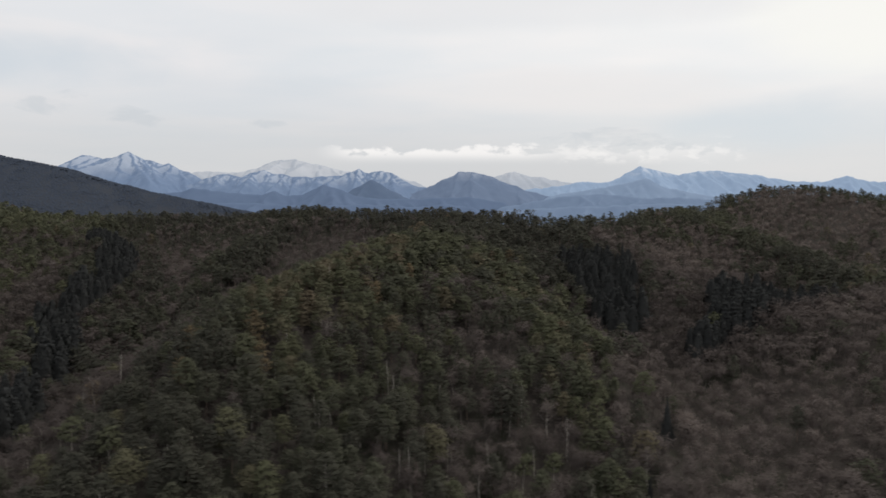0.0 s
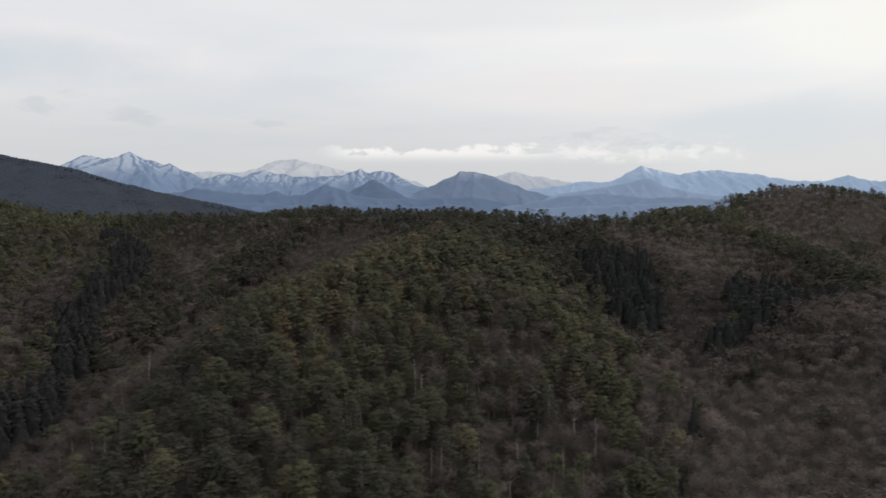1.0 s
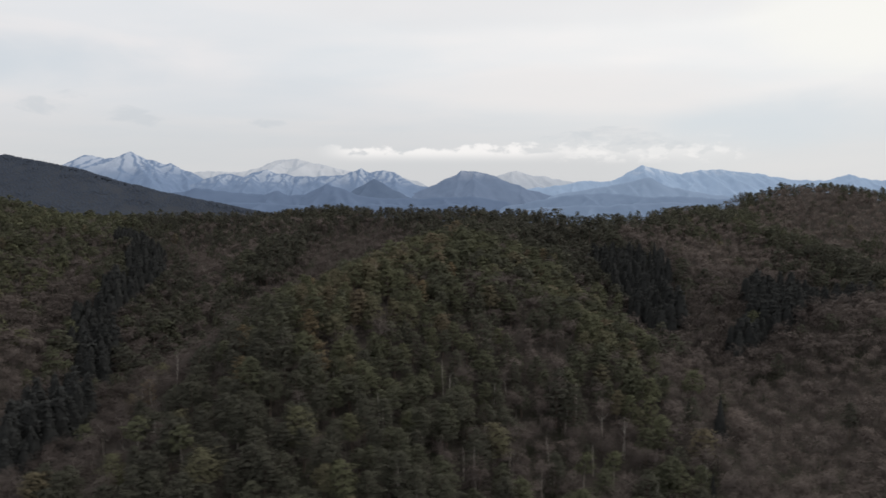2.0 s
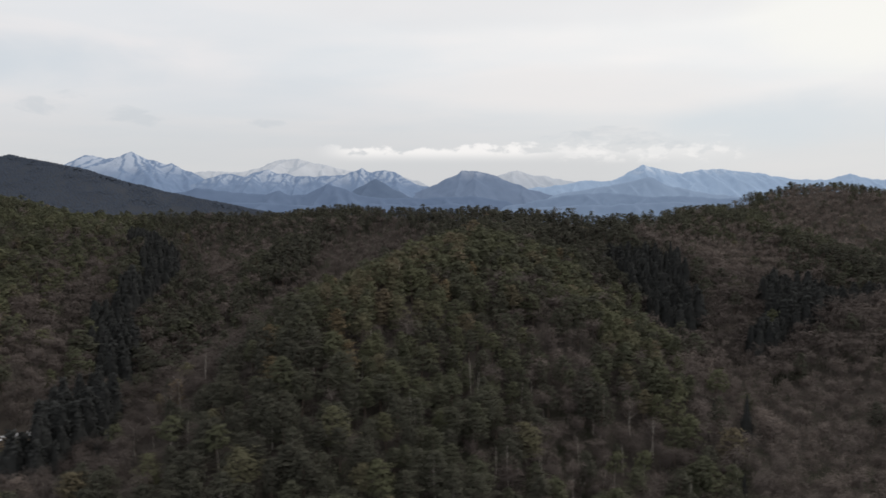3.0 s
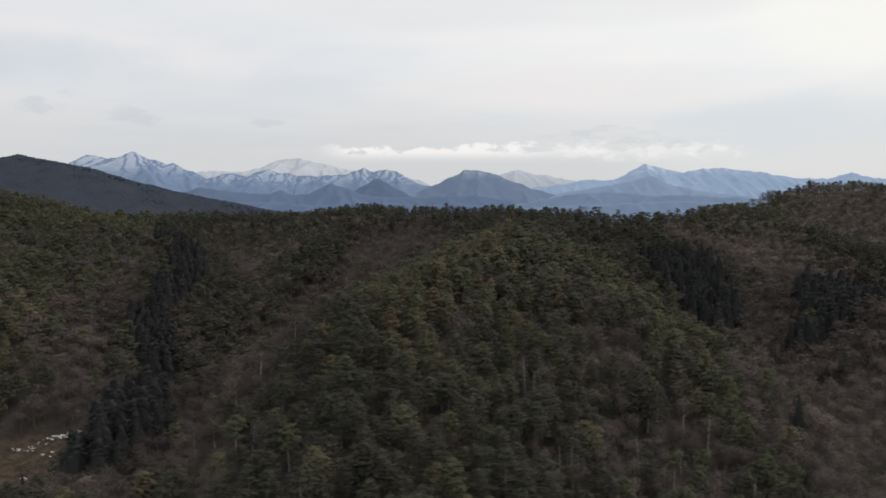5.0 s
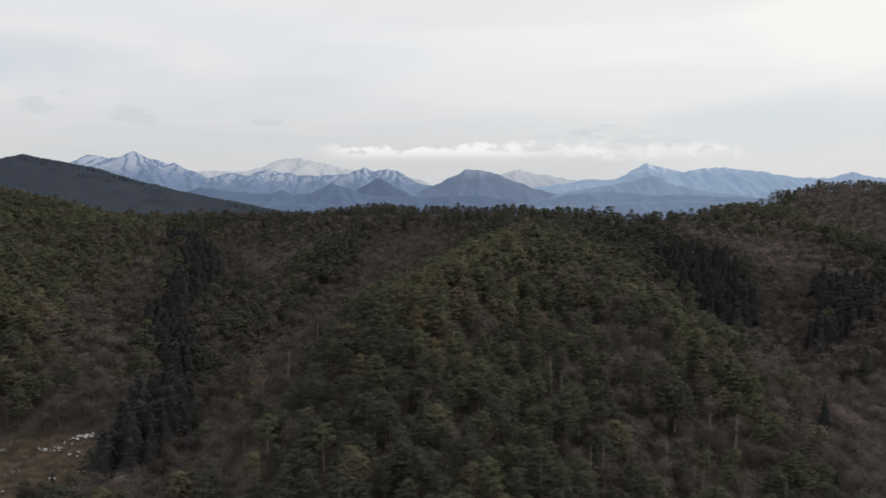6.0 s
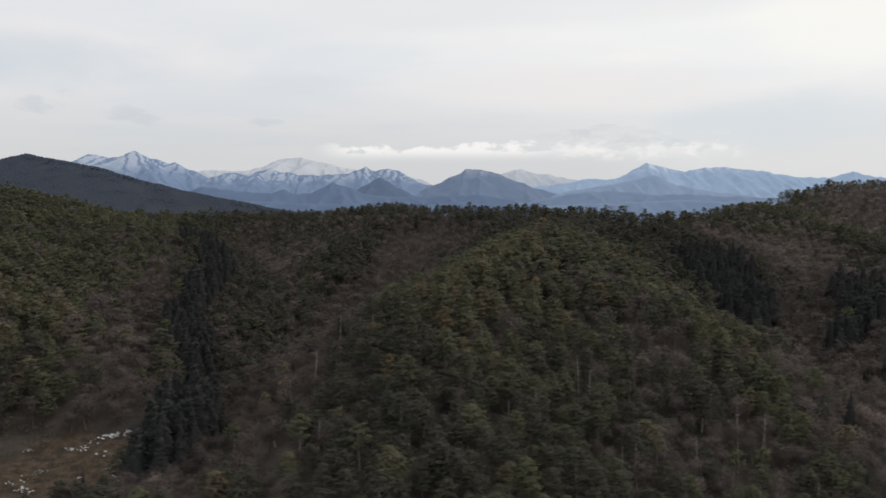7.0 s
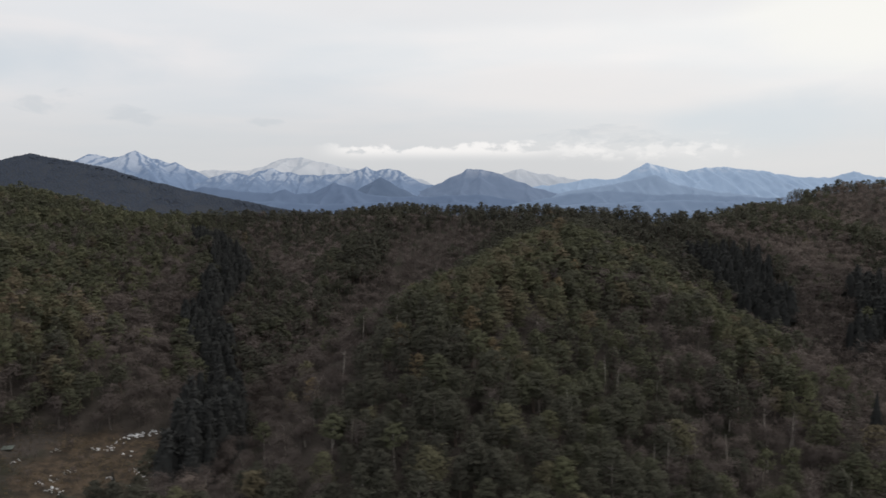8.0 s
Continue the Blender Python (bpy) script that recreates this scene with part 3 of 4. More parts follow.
def bare_shape(rng, limbs, twigs, width):
    """A leafless broadleaf tree 9 m high: forked trunk, rising limbs, a rounded haze of twigs."""
    h = 9.0
    lean = rng.normal(0, 0.35, 2)
    fork = rng.uniform(0.3, 0.45)
    top = np.array((lean[0], lean[1], h * 0.82))
    trunk = [tube([np.zeros(3), top * fork + rng.normal(0, 0.1, 3) * (1, 1, 0), top], (0.15, 0.10, 0.03), 4)]
    tips = []
    for k in range(limbs):
        s = rng.uniform(fork, 0.92)
        base = top * s
        ang = 2.4 * k + rng.uniform(-0.4, 0.4)
        d = np.array((math.cos(ang), math.sin(ang), rng.uniform(0.7, 1.5)))
        end = base + d * rng.uniform(1.3, 2.1) * (1.3 - 0.7 * s)
        trunk.append(tube([base, end], (0.06, 0.012), 3))
        tips += [base + (end - base) * u for u in (0.55, 0.8, 1.0)]
    tips = np.array(tips)
    at = tips[rng.integers(0, len(tips), twigs)] + rng.normal(0, 0.62, (twigs, 3))
    away = (at - at.mean(0)) * np.array((0.45, 0.45, 0.35)) + np.array((0, 0, 0.55))
    axes = rng.normal(0, 0.5, (twigs, 3)) + np.array((0, 0, 0.6)) + (at - at.mean(0)) * np.array((0.5, 0.5, 0.2))
    return joined(trunk), blades(at, axes, rng.uniform(0.6, 1.4, twigs) * width, rng.uniform(0.7, 1.6, twigs), rng, away)


def gully(x, y):
    """Above 0 in the dark cedar gullies."""
    west = track(x, y, [(-197, 432), (-178, 395), (-160, 355), (-160, 300), (-140, 262), (-130, 230), (-126, 204), (-123, 188), (-121, 176)])
    mid = track(x, y, [(69, 334), (68, 312), (72, 290)])
    east = track(x, y, [(97, 270), (110, 286), (122, 304), (138, 313), (160, 309)])
    g = np.maximum(west + np.interp(y, (176, 190, 212, 236, 262, 300, 420), (6, 8, 8, -1, 6, 7, 10)), np.maximum(mid + np.interp(y, (290, 330), (8, 14)), east + np.interp(x, (97, 110, 122, 138, 160), (4, 8, 13, 11, 5))))
    g = np.where((x < np.interp(y, (188, 194, 214, 222), (-127, -132, -132, -150))) & (y < 222), -9.0, g)
    return g + (wave(x, y, 13, 31, 2) - 0.5) * 11


HOLLOW = ((-35, 440), (-62, 385), (-76, 330), (-90, 280), (-100, 235), (-104, 200))


def pine_share(x, y):
    """How much of the wood is pine at a place."""
    spur = track(x, y, RIDGES[1][0])
    side = track(x, y, RIDGES[8][0])
    back = track(x, y, RIDGES[0][0])
    west = track(x, y, RIDGES[4][0])
    p = 0.42 + 0.58 * np.clip((74 + spur) / 30, 0, 1) + 0.6 * np.clip((34 + back) / 18, 0, 1) + 0.45 * np.clip((128 + west) / 45, 0, 1)
    # brown wood: the eastern slope, the hollow behind the spur and the bank above the clearing
    p = p - 0.8 * np.clip((x - 42 + 0.15 * (y - 200)) / 30, 0, 1) * np.clip((330 - y) / 40, 0, 1)
    p = p + 0.7 * np.clip((16 + track(x, y, RIDGES[6][0])) / 8, 0, 1)
    p = p - 0.12 * np.clip((x - 60) / 40, 0, 1) * np.clip((y - 330) / 40, 0, 1)
    p = p - 0.75 * np.clip((26 + track(x, y, HOLLOW)) / 12, 0, 1) * np.clip((-spur - 16) / 10, 0, 1)
    p = p + 0.35 * np.clip((26 + track(x, y, RIDGES[9][0])) / 14, 0, 1)
    p = p - 0.6 * np.clip((20 + track(x, y, [(-205, 370), (-188, 320), (-174, 280), (-163, 240)])) / 10, 0, 1)
    p = p - 0.5 * np.clip((18 + track(x, y, [(30, 345), (34, 310), (26, 275)])) / 8, 0, 1)
    p = p - 0.35 * np.clip((20 + track(x, y, [(8, 260), (0, 225), (4, 195)])) / 10, 0, 1)
    p = p - 0.5 * np.clip((x - 170) / 30, 0, 1) * np.clip((y - 420) / 30, 0, 1) * np.clip((-back - 10) / 8, 0, 1)
    p = p - 0.1 * np.clip((30 + track(x, y, [(-190, 190), (-150, 225), (-165, 260)])) / 22, 0, 1)
    p = p - 0.75 * np.clip((24 + track(x, y, [(-104, 230), (-102, 190), (-112, 165), (-95, 150)])) / 14, 0, 1)
    p = p + 0.75 * np.clip((24 + side) / 14, 0, 1) * np.clip((y - 190) / 25, 0.2, 1) + (wave(x, y, 11, 22, 1) - 0.5) * 0.5
    return np.clip(p + (wave(x, y, 34, 21, 3) - 0.5) * 1.3, 0.03, 0.95)


WITHERED = ((-52, 200, 1.2), (-47, 186, 1.0), (-72, 207, 0.95), (-22, 238, 1.0), (-66, 182, 0.9), (-95, 196, 0.9), (-12, 262, 1.0), (30, 330, 0.9), (-60, 252, 0.95))
TALL = ((-85, 164, 1.15), (28, 180, 1.0), (20, 178, 0.95), (-70, 150, 1.0), (-158, 279, 1.15), (56, 295, 1.1), (-104, 178, 0.95), (105, 282, 1.1))
SPRUCES = ((64, 205, 1.35), (50, 172, 0.85), (-139, 172, 0.75), (-166, 168, 0.8), (84, 342, 1.15), (58, 214, 0.55))


def clearing(x, y):
    open_ground = np.zeros(np.shape(x), dtype=bool)
    for a, b, size in WITHERED + TALL + SPRUCES:
        open_ground |= ((x - a) ** 2 + (y - b + 2.0) ** 2 < (3.6 * size) ** 2)
    open_ground |= ((x - 62) / 5) ** 2 + ((y - 198) / 9) ** 2 < 1.0
    open_ground |= ((x + 147) / 23) ** 2 + ((y - 164) / 15) ** 2 < 1.0
    open_ground |= ((x + 146) / 11) ** 2 + ((y - 200.5) / 9) ** 2 < 1.0
    return open_ground | (((x + 153) / 24) ** 2 + ((y - 186) / 18) ** 2 < 1.0)


def scatter(step, y0, y1, half, seed, cedars=False):
    """Jittered places of trees in a stretch of the plan."""
    rng = np.random.default_rng(seed)
    x0, x1 = -30 - half(y1), -30 + half(y1)
    gx, gy = np.meshgrid(np.arange(x0, x1, step), np.arange(y0, y1, step))
    x = (gx + rng.uniform(-0.45, 0.45, gx.shape) * step).ravel()
    y = (gy + rng.uniform(-0.45, 0.45, gx.shape) * step).ravel()
    keep = (np.abs(x + 30) < half(y)) & ~clearing(x, y)
    keep &= rng.uniform(size=len(x)) > np.interp(y, (120, 150, 175), (0.1, 0.06, 0.0))
    x, y = x[keep], y[keep]
    if cedars:
        inside = gully(x, y) > 0
        x, y = x[inside], y[inside]
        return x, y, ground_height(x, y), np.full(len(x), 2), rng
    kind = np.where(gully(x, y) > -1, 9, np.where(rng.uniform(size=len(x)) < pine_share(x, y), 0, 1))
    return x, y, sheet_height(x, y), kind, rng


def forest_mesh(name, label, shapes, mats, x, y, z, size, tone, rng, spread=1.0):
    """Many trees joined into one mesh."""
    v, f, m, tones, turned, o = [], [], [], [], [], 0
    for i in range(len(x)):
        own = tone[i]
        wood, leaves = shapes[rng.integers(len(shapes))]
        a, s = rng.uniform(0, 2 * math.pi), size[i]
        ca, sa, wide = math.cos(a) * s, math.sin(a) * s, rng.uniform(0.85, 1.2) * spread
        for (pv, pf, pn), mi in ((wood, 0), (leaves, 1)):
            r = np.empty_like(pn)
            r[:, 0], r[:, 1], r[:, 2] = (pn[:, 0] * ca - pn[:, 1] * sa) / s, (pn[:, 0] * sa + pn[:, 1] * ca) / s, pn[:, 2]
            turned.append(r)
            w = np.empty_like(pv)
            w[:, 0] = (pv[:, 0] * ca - pv[:, 1] * sa) * wide + x[i]
            w[:, 1] = (pv[:, 0] * sa + pv[:, 1] * ca) * wide + y[i]
            w[:, 2] = pv[:, 2] * s + z[i] - 0.15
            v.append(w)
            f.append(pf + o)
            m.append(np.full(len(pf), mi))
            tones.append(np.full(len(pf), own))
            o += len(pv)
    ob = mesh_object(name, np.concatenate(v), np.concatenate(f), np.concatenate(turned), mats, index=np.concatenate(m))
    set_tone(ob, "tone", np.concatenate(tones), "FACE")
    return tagged(ob, label, "trees", kind="stuff")


def shaded_tone(x, y, kind, rng):
    """Tone of each tree: olive pines on the spur, pale scrub to the east, with shade and haze put into the colour."""
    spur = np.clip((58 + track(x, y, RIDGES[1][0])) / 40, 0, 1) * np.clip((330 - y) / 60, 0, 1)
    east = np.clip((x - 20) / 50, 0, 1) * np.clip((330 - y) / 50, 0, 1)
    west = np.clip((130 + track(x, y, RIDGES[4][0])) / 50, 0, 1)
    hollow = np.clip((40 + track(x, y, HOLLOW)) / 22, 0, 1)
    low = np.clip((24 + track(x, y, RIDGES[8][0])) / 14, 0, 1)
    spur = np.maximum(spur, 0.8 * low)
    # spur crest raised as if lit, hollow lowered as if in shade
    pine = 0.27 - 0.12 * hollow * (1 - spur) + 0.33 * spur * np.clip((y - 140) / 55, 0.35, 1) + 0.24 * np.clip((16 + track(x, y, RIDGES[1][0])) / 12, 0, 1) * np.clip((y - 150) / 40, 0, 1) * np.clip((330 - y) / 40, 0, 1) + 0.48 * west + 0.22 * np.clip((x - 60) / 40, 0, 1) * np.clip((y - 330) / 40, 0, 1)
    # right-hand back slopes lightened to stand in for haze, hollow darkened as shade
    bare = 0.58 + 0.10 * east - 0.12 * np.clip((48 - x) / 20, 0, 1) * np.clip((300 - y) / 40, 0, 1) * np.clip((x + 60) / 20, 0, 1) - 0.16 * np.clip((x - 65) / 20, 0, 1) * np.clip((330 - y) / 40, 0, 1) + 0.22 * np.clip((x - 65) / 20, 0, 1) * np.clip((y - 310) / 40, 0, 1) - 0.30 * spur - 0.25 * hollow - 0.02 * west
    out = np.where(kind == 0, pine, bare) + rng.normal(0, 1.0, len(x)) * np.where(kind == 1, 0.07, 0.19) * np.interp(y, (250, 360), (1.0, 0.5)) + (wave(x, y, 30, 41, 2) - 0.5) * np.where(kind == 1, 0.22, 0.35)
    # shade put into the tone at the spur's foot and round the gullies
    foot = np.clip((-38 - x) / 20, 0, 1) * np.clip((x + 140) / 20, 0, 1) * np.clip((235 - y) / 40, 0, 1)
    # back pines dulled in place of haze
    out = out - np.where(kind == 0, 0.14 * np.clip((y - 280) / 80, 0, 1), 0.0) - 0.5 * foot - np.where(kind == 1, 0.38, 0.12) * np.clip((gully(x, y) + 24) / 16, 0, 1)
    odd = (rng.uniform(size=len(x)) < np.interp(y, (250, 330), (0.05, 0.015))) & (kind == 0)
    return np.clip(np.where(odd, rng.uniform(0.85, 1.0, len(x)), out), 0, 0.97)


def tree_proto(name, label, category, group, shape, bark, leaf, tone):
    root = tagged(new(name), label, category, group)
    mesh_object("trunk", *shape[0], [bark], parent=root)
    crown = tagged(mesh_object("crown", *shape[1], [leaf], parent=root), kind="stuff")
    set_tone(crown, "tone", np.full(len(shape[1][1]), tone), "FACE")
    return root


def plant(protos, tones, x, y, z, size, tone, rng):
    """Stand whole trees at the places, each a copy of the original nearest in tone; the first of each sort is the original."""
    used = set()
    for i in range(len(x)):
        near = np.argsort(np.abs(np.array(tones) - tone[i]))[:4]
        k = int(near[rng.integers(len(near))])
        m = pose(x[i], y[i], z[i] - 0.15, rng.uniform(-2, 2), rng.uniform(-2, 2), rng.uniform(0, 360)) @ Matrix.Diagonal((size[i] * rng.uniform(1.05, 1.35), size[i] * rng.uniform(1.05, 1.35), size[i], 1))
        if k in used:
            copied = copy_thing(protos[k], m)
            copied.matrix_basis = m
        else:
            used.add(k)
            protos[k].matrix_basis = m
    for k, p in enumerate(protos):
        if k not in used:
            for o in (*p.children_recursive, p):
                bpy.data.objects.remove(o)


def tree_size(kind, x, y, rng):
    """Height of each tree in parts of its model: even-aged stands with a few that stand out."""
    s = 0.98 + rng.normal(0, 0.13, len(x)) + (wave(x, y, 26, 51, 2) - 0.5) * 0.3
    s = np.where(rng.uniform(size=len(x)) < 0.06, s + 0.22, s) * np.interp(y, (300, 400), (1.0, 0.76))
    return np.clip(np.where(kind == 2, s * 1.12, s), 0.5, 1.4)


def forest():
    r = np.random.default_rng(11)
    pine_a = [pine_shape(r, 7, 4, 26, 0.34, fill=560) for _ in range(20)]
    pine_m = [pine_shape(r, 6, 4, 9, 0.50, fill=220) for _ in range(12)]
    pine_b = [pine_shape(r, 5, 3, 5, 0.68, False, fill=120) for _ in range(12)]
    pine_c = [pine_shape(r, 4, 3, 3, 0.92, False, fill=66) for _ in range(8)]
    pine_e = [pine_shape(r, 5, 3, 10, 0.38, False, 0.12, fill=170) for _ in range(10)]
    pine_f = [pine_shape(r, 5, 3, 11, 0.36, False, 0.38, fill=110) for _ in range(8)]
    pine_d = [pine_shape(r, 3, 2, 2, 1.5, False, fill=18) for _ in range(4)]
    bare_a = [bare_shape(r, 9, 420, 0.10) for _ in range(20)]
    bare_m = [bare_shape(r, 6, 200, 0.17) for _ in range(10)]
    bare_b = [bare_shape(r, 5, 105, 0.30) for _ in range(10)]
    bare_c = [bare_shape(r, 3, 84, 0.36) for _ in range(6)]
    bare_u = [bare_shape(r, 2, 44, 0.46) for _ in range(6)]
    bare_d = [bare_shape(r, 2, 26, 0.6) for _ in range(4)]
    cedar_a = [cedar_shape(r, 520, 0.42) for _ in range(5)]
    cedar_b = [cedar_shape(r, 150, 0.62) for _ in range(4)]

    # near slopes, 115 to 250 m ahead
    x, y, z, kind, rng = scatter(5.2, 118, 250, lambda q: 0.60 * q + 68, 1)
    size, tone = tree_size(kind, x, y, rng), shaded_tone(x, y, kind, rng)
    order = np.hypot(x + 30, y - 60)
    for k, (shapes, models, bark, leaf, name, label, category, group) in enumerate((
            (pine_a, pine_m, PINE_BARK, PINE, "pine_tree", "green red-barked pine with tiered plumes of needles on the spur", "pine", "pines on the near slopes"),
            (bare_a, bare_m, GREY_BARK, TWIG, "bare_tree", "leafless grey-brown broadleaf tree on the wooded slope", "tree", "bare trees on the near slopes"))):
        ids = np.nonzero(kind == k)[0]
        ids = ids[np.argsort(order[ids])]
        one, rest = ids[:300], ids[300:]
        tones = np.linspace(0.05, 0.9, len(shapes))
        protos = [tree_proto(name, label, category, group, s, PALE_BARK if (i % 6 == 3) else bark, leaf, tones[i]) for i, s in enumerate(shapes)]
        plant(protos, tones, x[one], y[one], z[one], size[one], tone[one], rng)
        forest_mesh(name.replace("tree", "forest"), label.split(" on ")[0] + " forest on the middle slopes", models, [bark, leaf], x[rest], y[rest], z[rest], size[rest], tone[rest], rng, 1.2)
    x, y, z, kind, rng = scatter(3.5, 118, 250, lambda q: 0.60 * q + 68, 14, True)
    size, ids = tree_size(kind, x, y, rng) * np.interp(y, (205, 235), (1.4, 1.05)), np.arange(len(x))
    protos = [tree_proto("cedar_tree", "tall dark evergreen cedar in the gully", "cedar", "cedars in the gully", s, PINE_BARK, CEDAR, i / 5) for i, s in enumerate(cedar_a)]
    plant(protos, np.arange(5) / 5, x[ids], y[ids], z[ids], size[ids], rng.uniform(0, 1, len(ids)), rng)

    # low leafless undergrowth between the pines
    x, y, z, kind, rng = scatter(3.9, 118, 250, lambda q: 0.60 * q + 68, 9)
    i = np.nonzero((kind < 2) & ((kind == 0) | (rng.uniform(size=len(x)) < 0.5)))[0]
    kind = np.ones(len(x), dtype=int)
    tone = shaded_tone(x, y, kind, rng)
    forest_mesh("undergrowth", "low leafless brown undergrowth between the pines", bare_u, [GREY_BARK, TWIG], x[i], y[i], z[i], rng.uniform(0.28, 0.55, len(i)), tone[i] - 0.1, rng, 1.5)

    # middle and back slopes, and the far sides of the ridges
    for (y0, y1, step, shapes, seed) in ((250, 370, 4.5, (pine_b, bare_b, cedar_b), 2), (370, 640, 4.6, (pine_c, bare_c, cedar_b), 3)):
        x, y, z, kind, rng = scatter(step, y0, y1, lambda q: 0.60 * q + 70, seed)
        size, tone = tree_size(kind, x, y, rng), shaded_tone(x, y, kind, rng)
        more = scatter(3.6, y0, y1, lambda q: 0.60 * q + 70, seed + 20, True)
        tall = tree_size(more[3], more[0], more[1], rng) * 1.05
        x, y, z, kind = (np.concatenate([a, b]) for a, b in zip((x, y, z, kind), more[:4]))
        size, tone = np.concatenate([size, tall]), np.concatenate([tone, rng.uniform(0, 1, len(tall))])
        crest = np.interp(x, [q[0] for q in RIDGES[0][0]], [q[1] for q in RIDGES[0][0]])
        beyond = (y > crest + 22) & (y0 > 300)
        row = ((x > 35) & (x < 115) | (x > 200) & (x < 242)) & (y0 > 300)
        kind = np.where((y0 > 300) & (track(x, y, RIDGES[0][0]) > -7) & (x > -240), 9, kind)
        kind = np.where(row & (y > crest + 4) & (y < crest + 45) & (rng.uniform(size=len(x)) < 0.8), 9, kind)
        for k, (bark, leaf, name, label) in enumerate(((PINE_BARK, PINE, "pine_forest", "green pine forest on the ridges"), (GREY_BARK, TWIG, "bare_forest", "leafless grey-brown broadleaf forest"), (PINE_BARK, CEDAR, "cedar_forest", "dark cedar plantation in the gullies"))):
            for hidden, models in ((False, shapes[k]), (True, (pine_d, bare_d, cedar_b)[k])):
                i = np.nonzero((kind == k) & (beyond == hidden))[0]
                if hidden:
                    i = i[::2]
                if len(i):
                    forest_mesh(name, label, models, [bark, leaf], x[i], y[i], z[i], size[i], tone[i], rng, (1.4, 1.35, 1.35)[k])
    # the skyline: a close hedge of pines along the back ridge, opening to single long-stemmed trees in two stretches
    rng = np.random.default_rng(71)
    along = np.array(RIDGES[0][0], float)
    run = np.concatenate([[0], np.cumsum(np.hypot(np.diff(along[:, 0]), np.diff(along[:, 1])))])
    d = np.arange(np.interp(-250, along[:, 0], run), np.interp(330, along[:, 0], run), 1.1)
    x = np.interp(d, run, along[:, 0]) + rng.normal(0, 1.5, len(d))
    y = np.interp(d, run, along[:, 1]) + rng.uniform(-7, 5, len(d))
    row = ((x > 40) & (x < 112)) | ((x > 205) & (x < 240))
    keep = np.where(row, rng.uniform(size=len(d)) < 0.32, rng.uniform(size=len(d)) < 0.6)
    sort = np.where(row, np.where(rng.uniform(size=len(d)) < 0.72, 1, 2), np.where(rng.uniform(size=len(d)) < 0.88, 0, 2))
    size = np.where(row, rng.uniform(0.6, 1.0, len(d)), rng.uniform(0.48, 0.74, len(d)) + 0.2 * (rng.uniform(size=len(d)) < 0.06))
    for k, (models, bark, leaf, name, label) in enumerate(((pine_e, PINE_BARK, PINE, "ridge_pines", "close row of small pines darkened as silhouettes along the skyline ridge"), (pine_f, PINE_BARK, PINE, "ridge_pines", "open row of dark long-stemmed pines on the skyline"), (bare_b, GREY_BARK, TWIG, "ridge_trees", "leafless trees between the pines of the skyline ridge"))):
        i = np.nonzero(keep & (sort == k))[0]
        # low tones paint the trees as dark silhouettes against the bright sky
        forest_mesh(name, label, models, [bark, leaf], x[i], y[i], ground_height(x[i], y[i]), size[i], rng.uniform(0.0, 0.25, len(i)), rng, 1.1)
    # the mountain beyond
    rng = np.random.default_rng(5)
    gx, gy = np.meshgrid(np.arange(-900, -240, 4.6), np.arange(985, 1186, 4.6))
    x, y = (gx + rng.uniform(-2.1, 2.1, gx.shape)).ravel(), (gy + rng.uniform(-2.1, 2.1, gx.shape)).ravel()
    far = []
    for _ in range(8):
        # rounded crown: two uneven rings and a tip
        v, f = [(0.0, 0.0, rng.uniform(4.0, 6.0))], []
        for r, h in ((6.5, 2.4), (11.0, -3.6)):
            for q in range(6):
                a = math.pi * (q + rng.uniform(-0.25, 0.25)) / 3
                v.append((r * rng.uniform(0.8, 1.2) * math.cos(a), r * rng.uniform(0.8, 1.2) * math.sin(a), h + rng.uniform(-0.5, 0.5)))
        for q in range(6):
            w = (q + 1) % 6
            f += [(0, 1 + q, 1 + w), (1 + q, 7 + q, 7 + w), (1 + q, 7 + w, 1 + w)]
        up = unit(np.array(v) * np.array((0.05, 0.05, 0.03)) + np.array((0, 0, 1.0)))
        far.append((tube([(0, 0, -3), (0, 0, 2)], (0.5, 0.3), 3), (np.array(v), np.array(f), up)))
    forest_mesh("far_forest", "forest on the far dark mountain, painted blue-grey as in haze", far, [FAR_WOOD, FAR_WOOD], x, y, ground_height(x, y), rng.uniform(0.2, 0.32, len(x)), rng.uniform(size=len(x)), rng)
    # woods outside the valley that the flight looks into
    gx, gy = np.meshgrid(np.arange(-430, 380, 9.0), np.arange(20, 660, 9.0))
    x, y = (gx + rng.uniform(-3, 3, gx.shape)).ravel(), (gy + rng.uniform(-3, 3, gx.shape)).ravel()
    keep = ((np.abs(x + 30) > 0.60 * y + 71) | (y < 116)) & ~((y < 60) & (np.abs(x + 30) < 60))
    x, y = x[keep], y[keep]
    kind = np.where(rng.uniform(size=len(x)) < pine_share(x, y), 0, 1)
    size, tone = tree_size(kind, x, y, rng) * 1.15, shaded_tone(x, y, kind, rng)
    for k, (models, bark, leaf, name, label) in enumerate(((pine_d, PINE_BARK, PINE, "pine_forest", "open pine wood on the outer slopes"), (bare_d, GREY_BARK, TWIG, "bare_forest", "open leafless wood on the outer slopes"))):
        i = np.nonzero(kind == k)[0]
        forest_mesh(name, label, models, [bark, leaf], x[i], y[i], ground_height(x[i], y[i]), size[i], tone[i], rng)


forest()


